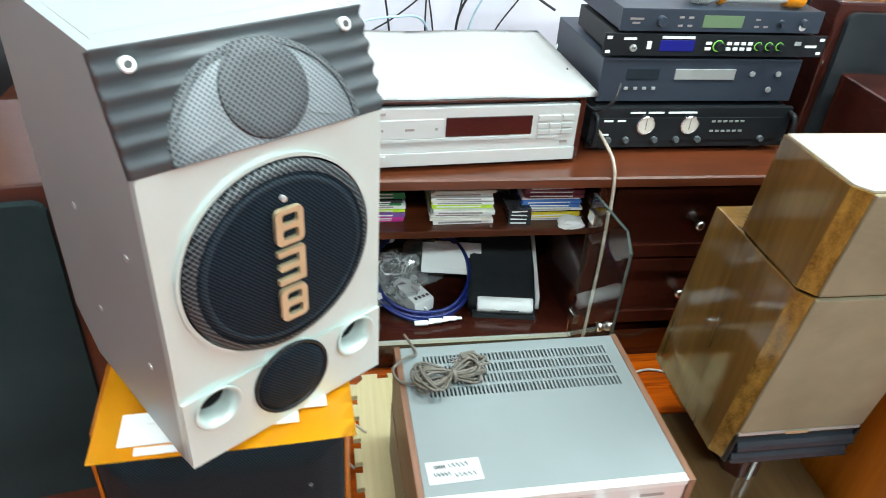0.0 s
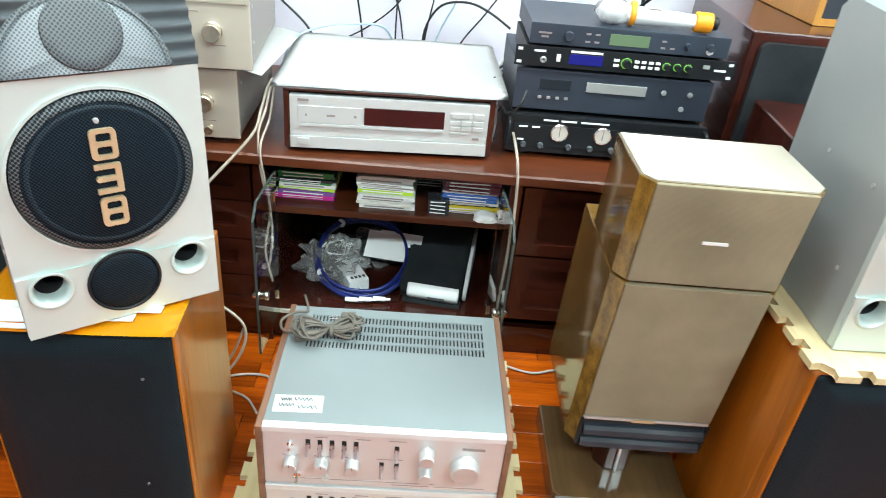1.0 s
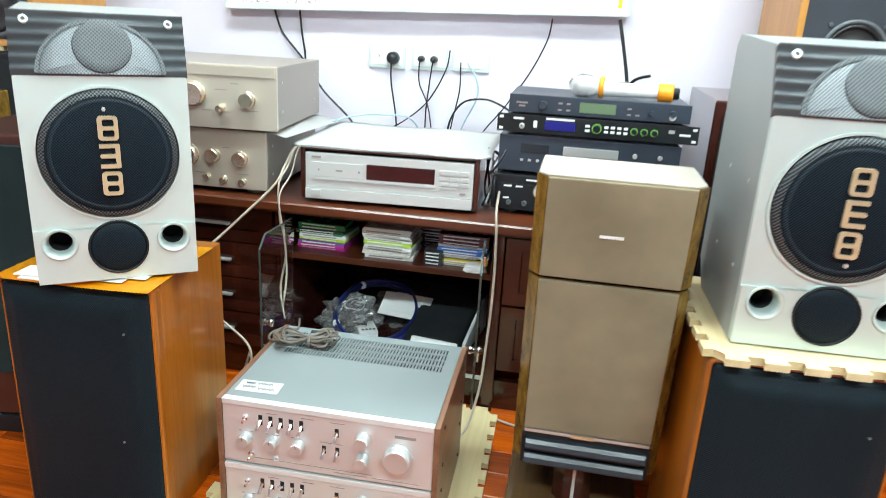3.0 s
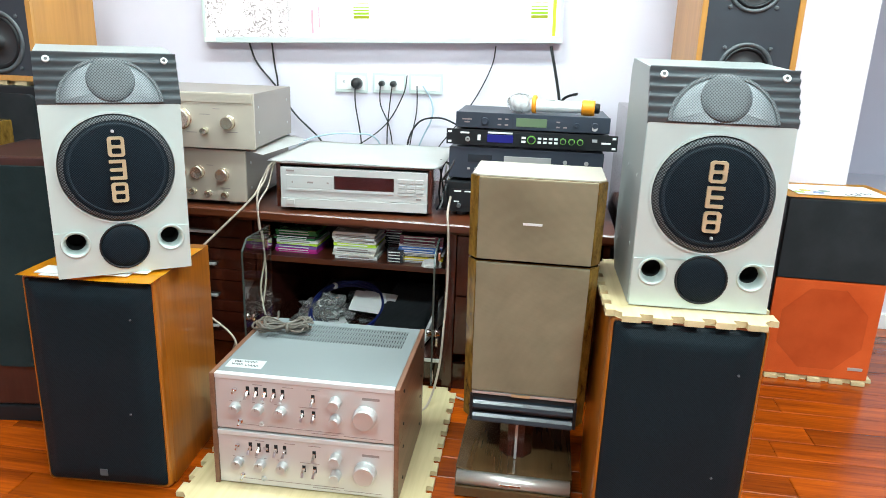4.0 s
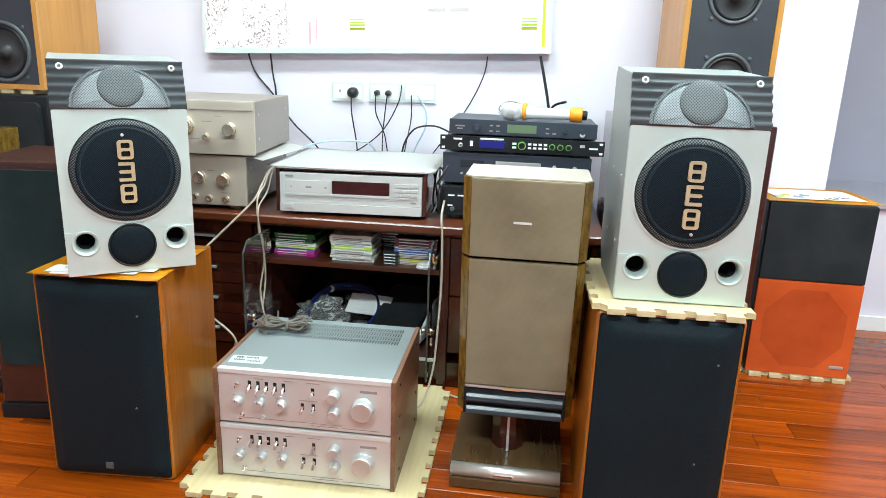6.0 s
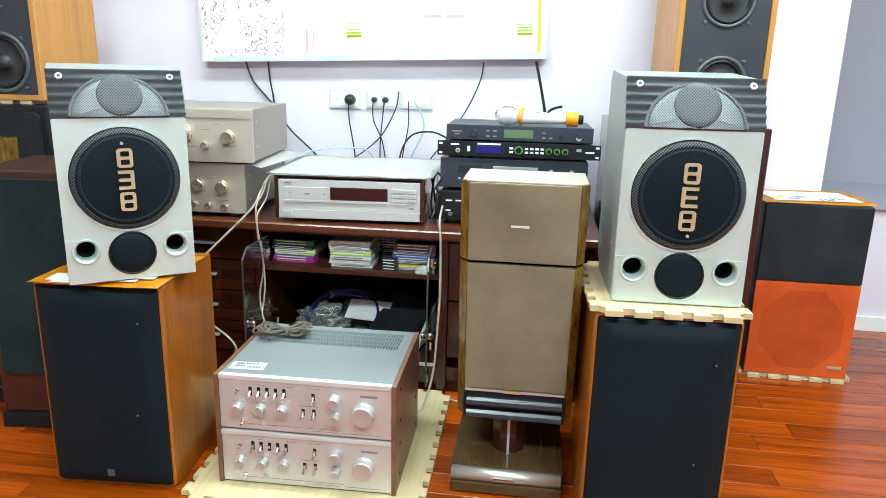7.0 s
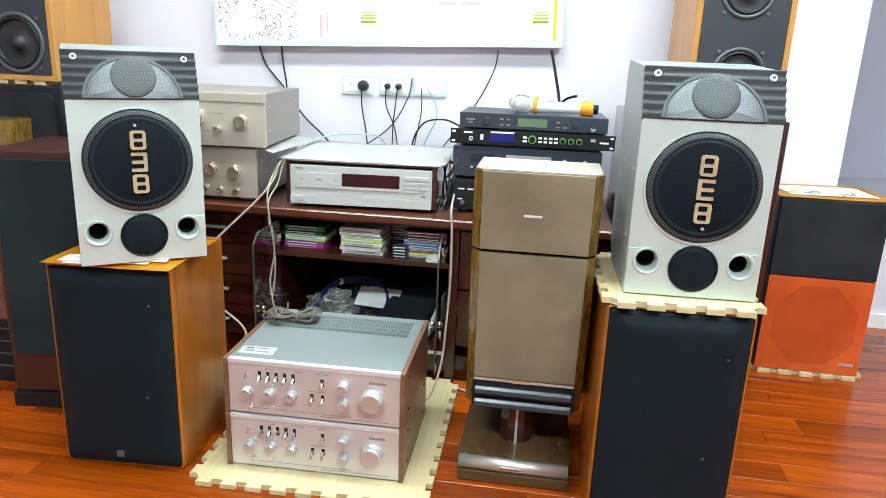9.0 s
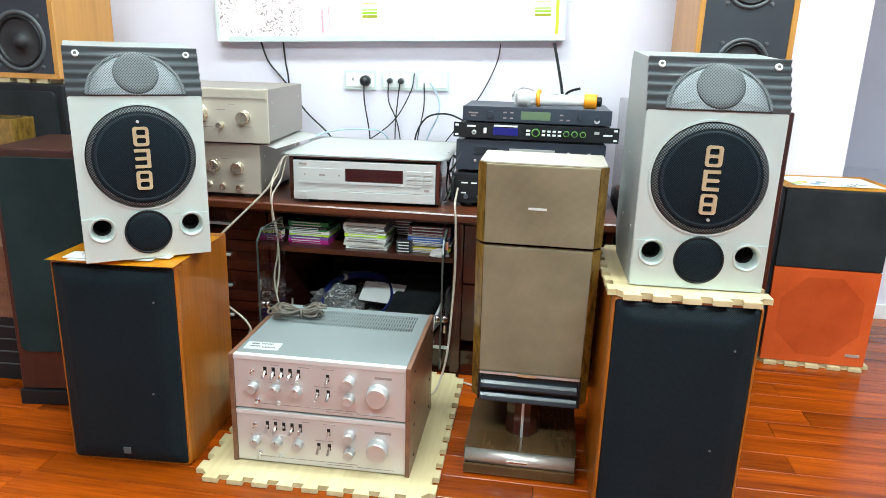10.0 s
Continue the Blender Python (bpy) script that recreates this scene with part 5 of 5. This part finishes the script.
cable([(0.262, Y - 0.04, 0.873), (0.264, Y - 0.045, 0.808), (0.280, Y - 0.04, 0.708), (0.302, Y - 0.05, 0.588), (0.362, Y - 0.04, 0.538)], 0.0027, "cable_black", "black mains lead hanging from a wall socket")
cable([(0.354, Y - 0.04, 0.874), (0.357, Y - 0.045, 0.808), (0.387, Y - 0.03, 0.728), (0.412, Y - 0.03, 0.588), (0.432, Y - 0.03, 0.538)], 0.0023, "cable_black", "black mains lead hanging from a wall socket")
cable([(0.397, Y - 0.04, 0.874), (0.387, Y - 0.03, 0.808), (0.380, Y - 0.035, 0.708), (0.382, Y - 0.04, 0.538)], 0.0023, "cable_black", "black mains lead hanging from a wall socket")
cable([(0.447, Y - 0.02, 0.913), (0.437, Y - 0.03, 0.848), (0.382, Y - 0.03, 0.748), (0.302, Y - 0.03, 0.678), (0.212, Y - 0.04, 0.628)], 0.0022, "cable_black", "dark cable crossing the wall")
cable([(0.482, Y - 0.012, 0.878), (0.484, Y - 0.02, 0.788), (0.467, Y - 0.03, 0.688), (0.452, Y - 0.04, 0.568)], 0.0022, "cable_black", "black cable hanging from a wall socket")
cable([(0.504, Y - 0.012, 0.878), (0.537, Y - 0.02, 0.828), (0.542, Y - 0.03, 0.768), (0.502, Y - 0.03, 0.678), (0.472, Y - 0.04, 0.568)], 0.0028, "cable_pale", "pale blue network cable hanging from a wall socket")
cable([(0.457, Y - 0.05, 0.588), (0.462, Y - 0.05, 0.688), (0.502, Y - 0.05, 0.756), (0.572, Y - 0.06, 0.773), (0.632, Y - 0.08, 0.758), (0.692, Y - 0.12, 0.728)], 0.0033, "cable_black", "thick black cable arching behind the rack")
cable([(0.757, Y - 0.012, 1.024), (0.747, Y - 0.015, 0.958), (0.702, Y - 0.015, 0.858), (0.632, Y - 0.03, 0.748), (0.572, Y - 0.04, 0.668), (0.532, Y - 0.04, 0.588)], 0.0022, "cable_black", "thin black cable hanging from the television")
cable([(-0.148, Y - 0.012, 1.024), (-0.118, Y - 0.012, 0.938), (-0.048, Y - 0.015, 0.858), (0.032, Y - 0.03, 0.758), (0.132, Y - 0.04, 0.668), (0.172, Y - 0.05, 0.588)], 0.0033, "cable_black", "black cable hanging from the television")
cable([(-0.058, Y - 0.012, 1.024), (-0.050, Y - 0.012, 0.938), (-0.038, Y - 0.015, 0.858), (-0.038, Y - 0.02, 0.688)], 0.0033, "cable_black", "black cable hanging from the television")
cable([(0.11, 1.62, 0.58), (0.13, 1.66, 0.68), (0.20, 1.72, 0.712), (0.29, 1.77, 0.715), (0.36, 1.80, 0.70), (0.40, 1.85, 0.60)], 0.003, "cable_pale", "thin grey cable arching behind the disc player")
cable([(0.70, 1.36, CT + 0.172), (0.685, 1.345, CT + 0.14), (0.665, 1.37, CT + 0.11), (0.66, 1.45, CT + 0.10), (0.665, 1.55, CT + 0.06), (0.66, 1.62, CT + 0.01)], 0.0028, "cable_black", "black audio lead plugged into the rack")
rnd = random.Random(21)
for k in range(7):
    x = 0.645
    cable([(x + rnd.uniform(-.01, .012), 1.44 + rnd.uniform(0, .2), CT + 0.006), (x + rnd.uniform(-.012, .012), 1.46 + rnd.uniform(0, .2), CT + 0.05), (x + rnd.uniform(-.012, .02), 1.5 + rnd.uniform(0, .2), CT + rnd.uniform(.06, .16)), (x + 0.03, 1.7, CT + rnd.uniform(.05, .15))], 0.003, "cable_black" if k % 3 else "white", "loose audio lead between disc player and rack")
# speaker wire bundles over the counter edge and on the floor
cable([(0.13, 1.62, 0.60), (0.135, 1.42, 0.66), (0.128, 1.345, 0.62), (0.115, 1.30, 0.575), (0.02, 1.24, 0.47), (-0.07, 1.17, 0.37), (-0.10, 1.12, 0.30)], 0.0034, "cable_beige", "twisted beige speaker wire hanging over the cabinet edge")
cable([(0.14, 1.60, 0.60), (0.145, 1.40, 0.665), (0.138, 1.34, 0.62), (0.130, 1.300, 0.58), (0.132, 1.296, 0.50), (0.146, 1.292, 0.40), (0.133, 1.284, 0.30), (0.150, 1.27, 0.22)], 0.0028, "cable_beige", "beige speaker wire hanging over the cabinet edge")
cable([(0.15, 1.60, 0.60), (0.152, 1.41, 0.67), (0.145, 1.345, 0.60), (0.135, 1.29, 0.55), (0.144, 1.290, 0.45), (0.150, 1.286, 0.34), (0.140, 1.28, 0.25)], 0.0026, "cable_beige", "beige speaker wire hanging over the cabinet edge")
cable([(-0.10, 1.15, 0.33), (-0.03, 1.15, 0.29), (0.05, 1.14, 0.25), (0.12, 1.13, 0.19), (0.10, 1.12, 0.10), (0.02, 1.10, 0.012), (-0.05, 1.06, 0.006)], 0.0032, "cable_beige", "beige speaker wire looping down to the floor")
cable([(0.12, 1.13, 0.19), (0.09, 1.14, 0.11), (0.05, 1.13, 0.02), (0.12, 1.10, 0.006), (0.16, 1.04, 0.018)], 0.0028, "cable_beige", "beige speaker wire on the floor")
cable([(0.685, 1.45, 0.60), (0.690, 1.36, 0.585), (0.694, 1.300, 0.562), (0.700, 1.288, 0.50), (0.703, 1.280, 0.36), (0.698, 1.268, 0.22), (0.690, 1.25, 0.10), (0.67, 1.19, 0.020), (0.64, 1.13, 0.0185), (0.60, 1.115, 0.0185), (0.50, 1.14, 0.0185)], 0.0034, "cable_beige", "beige speaker wire hanging past the open glass door")
cable([(0.70, 1.30, 0.006), (0.80, 1.26, 0.006), (0.90, 1.28, 0.006), (1.02, 1.22, 0.006)], 0.0030, "cable_beige", "beige wire across the floor behind the stand")
cable([(-0.03, 1.06, 0.006), (0.05, 1.16, 0.006), (0.14, 1.18, 0.006), (0.19, 1.13, 0.02)], 0.0030, "cable_beige", "beige wire across the floor")


# ---- other speakers round about ----
def driver(ob, c, r, y, deep=0.03):
    part("driver_frame", turned([(r * 1.16, 0.002), (r * 1.16, -0.004), (r * 1.08, -0.006), (r * 1.0, -0.003), (r * 0.98, 0.004)], (c[0], y, c[1]), "y", 44, hollow=True), "charcoal", ob, "", True)
    part("driver_surround", turned([(r * 1.0, 0.001), (r * 0.95, -0.006), (r * 0.88, -0.006), (r * 0.83, 0.001), (r * 0.82, 0.006)], (c[0], y, c[1]), "y", 44, hollow=True), "black", ob, "", True)
    part("driver_cone", turned([(r * 0.83, 0.002), (r * 0.3, deep), (r * 0.28, deep - 0.006), (r * 0.16, deep - 0.015), (0.001, deep - 0.019)], (c[0], y, c[1]), "y", 44, hollow=True), "cone", ob, "black cone", True)
    for k in range(4):
        a = radians(45 + 90 * k)
        part("driver_screw", turned([(0.0055, 0.001), (0.0055, -0.004), (0.002, -0.005)], (c[0] + r * 1.32 * math.cos(a), y, c[1] + r * 1.32 * math.sin(a)), "y", 12), "charcoal", ob)


def baffle_speaker(name, place, yaw, W, H, D, mat, drivers, label):
    ob = thing(name, place, yaw, label, "loudspeaker")
    part("cabinet", join(box(0, W, 0.012, D, 0, H, 0.003), pierced(rounded(0, W, 0, H, 0.003), [rounded(0.016, W - 0.016, 0.016, H - 0.016, 0.002)], 0.0, 0.012)), mat, ob)
    holes = [circle(c[0], c[1], r * 1.02) for c, r in drivers]
    part("baffle", pierced(rounded(0.0165, W - 0.0165, 0.0165, H - 0.0165, 0.002), holes, 0.003, 0.0118), "baffle", ob, "black front panel")
    part("inside", box(0.02, W - 0.02, 0.0121, 0.05, 0.02, H - 0.02), "hole", ob)
    for c, r in drivers:
        driver(ob, c, r, 0.003, 0.008)
    return ob


baffle_speaker("tall_speaker", (1.360, 1.555, 0.857), 5, 0.282, 0.964, 0.29, "lightwood", [((0.141, 0.122), 0.068), ((0.141, 0.359), 0.068), ((0.141, 0.574), 0.068)], "tall honey wood speaker with black front, on another speaker")
baffle_speaker("wood_speaker", (-0.938, 1.40, 0.871), 0, 0.33, 0.50, 0.31, "lightwood", [((0.20, 0.115), 0.082), ((0.165, 0.34), 0.06)], "honey wood speaker with bare cone, on a foam mat")


def grille_speaker(name, place, yaw, W, H, D, mat, cl, low, label, plinth=0.0):
    ob = thing(name, place, yaw, label, "loudspeaker")
    part("cabinet", box(0, W, 0, D, plinth, H, 0.008, seg=3), mat, ob)
    if plinth:
        part("plinth", box(-0.004, W + 0.004, -0.008, D, 0, plinth - 0.001, 0.004), "black", ob)
    own = prism(rounded(0.022, W - 0.022, low, H - 0.022, 0.018), -0.014, 0.002, "xz", bev=0.004)
    part("grille", own, cl, ob, "cloth grille")
    return ob


g = grille_speaker("floor_speaker", (-0.468, 0.905, 0.0), 9, 0.262, 0.725, 0.30, "maroon", "cloth_teal", 0.165, "maroon floor speaker with dark teal cloth, on the floor", 0.045)
part("badge", turned([(0.011, -0.0005), (0.011, -0.003), (0.008, -0.0035)], (0.215, 0, 0.095), "y", 24), "champagne", g, "small oval badge")
grille_speaker("black_speaker", (1.185, 1.45, 0.0), 0, 0.450, 0.856, 0.42, "mahogany_v", "cloth_night", 0.03, "big dark mahogany speaker with black cloth behind the rack")
grille_speaker("black_speaker", (-1.02, 1.38, 0.0), 0, 0.43, 0.856, 0.45, "black", "cloth_night", 0.03, "big black speaker with black cloth beside the cabinet")
grille_speaker("maroon_speaker", (1.205, 1.15, 0.0), -3, 0.26, 0.715, 0.27, "mahogany_v", "cloth_night", 0.03, "dark mahogany speaker with black cloth, between other cabinets")
gb = thing("gold_box", (-0.93, 1.23, 0.0), 6, "golden brown box behind the floor speaker", "box")
part("body", box(0, 0.25, 0, 0.14, 0, 0.755, 0.004), "burl", gb)
sr = thing("stereo_receiver", (-0.98, 1.0, 0.0), 4, "wood-cased stereo unit standing on the floor", "receiver")
part("casing", box(0, 0.42, 0.0, 0.2, 0.20, 0.42, 0.004), "walnut", sr)
part("lower_unit", box(0.0, 0.42, 0.0, 0.2, 0.0, 0.199, 0.004), "black", sr)
for k in range(4):
    part("trim_line", box(0.01, 0.41, -0.003, 0.001, 0.05 + 0.04 * k, 0.054 + 0.04 * k), "charcoal", sr)

osp = thing("orange_speaker", (1.713, 1.668, 0.0145), -1.0, "speaker with black upper and bright orange lower cloth", "loudspeaker")
W, H, D = 0.33, 0.59, 0.30
part("cabinet", box(0, W, 0, D, 0, H, 0.004), "black", osp, "black cabinet")
part("upper_grille", box(0.002, W - 0.002, -0.012, 0.0, 0.333, H - 0.002, 0.003), "cloth_night", osp, "black cloth")
oct_ = [(W / 2 + 0.141 * math.cos(radians(22.5 + 45 * k)), 0.166 + 0.148 * math.sin(radians(22.5 + 45 * k))) for k in range(8)]
part("lower_grille", pierced(rounded(0.002, W - 0.002, 0.002, 0.330, 0.003), [oct_], -0.012, -0.0005), "cloth_orange", osp, "bright orange cloth")
# Octagon of darker cloth paints the shade from the opening behind.
part("driver_cloth", prism([(W / 2 + (a - W / 2) * 0.998, 0.166 + (b - 0.166) * 0.998) for a, b in oct_], -0.0118, -0.0005, "xz"), "cloth_orange_shaded", osp, "orange cloth over the octagonal driver opening, darkened for its shade")
part("badge", box(W - 0.065, W - 0.02, -0.0145, -0.012, 0.034, 0.044, 0.001), "steel", osp, "small label plate")
f2 = flyer((1.71, 1.655, 0.0145 + 0.59), 4, 0.36, 0.27, 8, "orange and white flyer lying on a speaker")
part("print", box(0.045, 0.325, 0.045, 0.22, 0.0046, 0.0056), "paper", f2, "white printed patch")
for k in range(5):
    part("motif", turned([(0.016, 0), (0.016, 0.0006), (0.0125, 0.0006)], (0.21 + 0.021 * (k % 4), 0.06 + 0.012 * (k % 4), 0.0058), "z", 18, hollow=True), "ink", f2)
for k, nm in enumerate(("case_lime", "case_yellow", "case_blue", "case_green")):
    part("motif", turned([(0.018, 0), (0.018, 0.0006)], (0.06 + 0.03 * k, 0.08 + 0.03 * (k % 2), 0.0058), "z", 16), nm, f2)

# ---- floor boards, last ----
fl_ = setting("floor", box(-2.9, 4.9, -4.4, 3.0, -0.05, -0.010), "joint", "glossy red-orange wooden plank floor", "floor")
PW = 0.088
shared = {}
rnd = random.Random(2)
rest = bmesh.new()
count = 0
for j in range(-50, 34):
    y0 = j * PW
    if y0 > 2.95 or y0 < -4.3:
        continue
    x = -2.85 + rnd.uniform(0, 0.8)
    x_prev = -2.88
    while x_prev < 4.85:
        x1 = min(x, 4.88)
        near = -0.95 < y0 < 2.1 and x1 > -0.9 and x_prev < 3.0 and count < 290
        if x1 - x_prev > 0.05:
            if near:
                ln = round(x1 - x_prev, 1) or 0.1
                x1 = x_prev + ln
                key = round(ln, 1)
                if key not in shared:
                    pm = bpy.data.meshes.new("floor_plank")
                    pb = box(0.0006, key - 0.0006, 0.0006, PW - 0.0006, -0.012, 0.0, 0.0012, seg=1)
                    pb.to_mesh(pm)
                    pb.free()
                    pm.materials.append(M["plank"])
                    shared[key] = pm
                ob = new("floor_plank", shared[key])
                ob.location, ob.parent = (x_prev, y0, rnd.uniform(-0.0003, 0.0)), fl_
                count += 1
            else:
                a, c = x_prev + 0.0006, x1 - 0.0006
                vs = [rest.verts.new(p) for p in ((a, y0 + .0006, 0), (c, y0 + .0006, 0), (c, y0 + PW - .0006, 0), (a, y0 + PW - .0006, 0))]
                lo = [rest.verts.new((p.co.x, p.co.y, -0.0105)) for p in vs]
                rest.faces.new(vs)
                for k in range(4):
                    rest.faces.new((vs[k], lo[k], lo[(k + 1) % 4], vs[(k + 1) % 4]))
        x_prev = x1
        x = x_prev + rnd.choice((0.5, 0.6, 0.7, 0.8, 0.9))
tagged(part("far_planks", rest, "plank", fl_), "", "", "", "stuff")
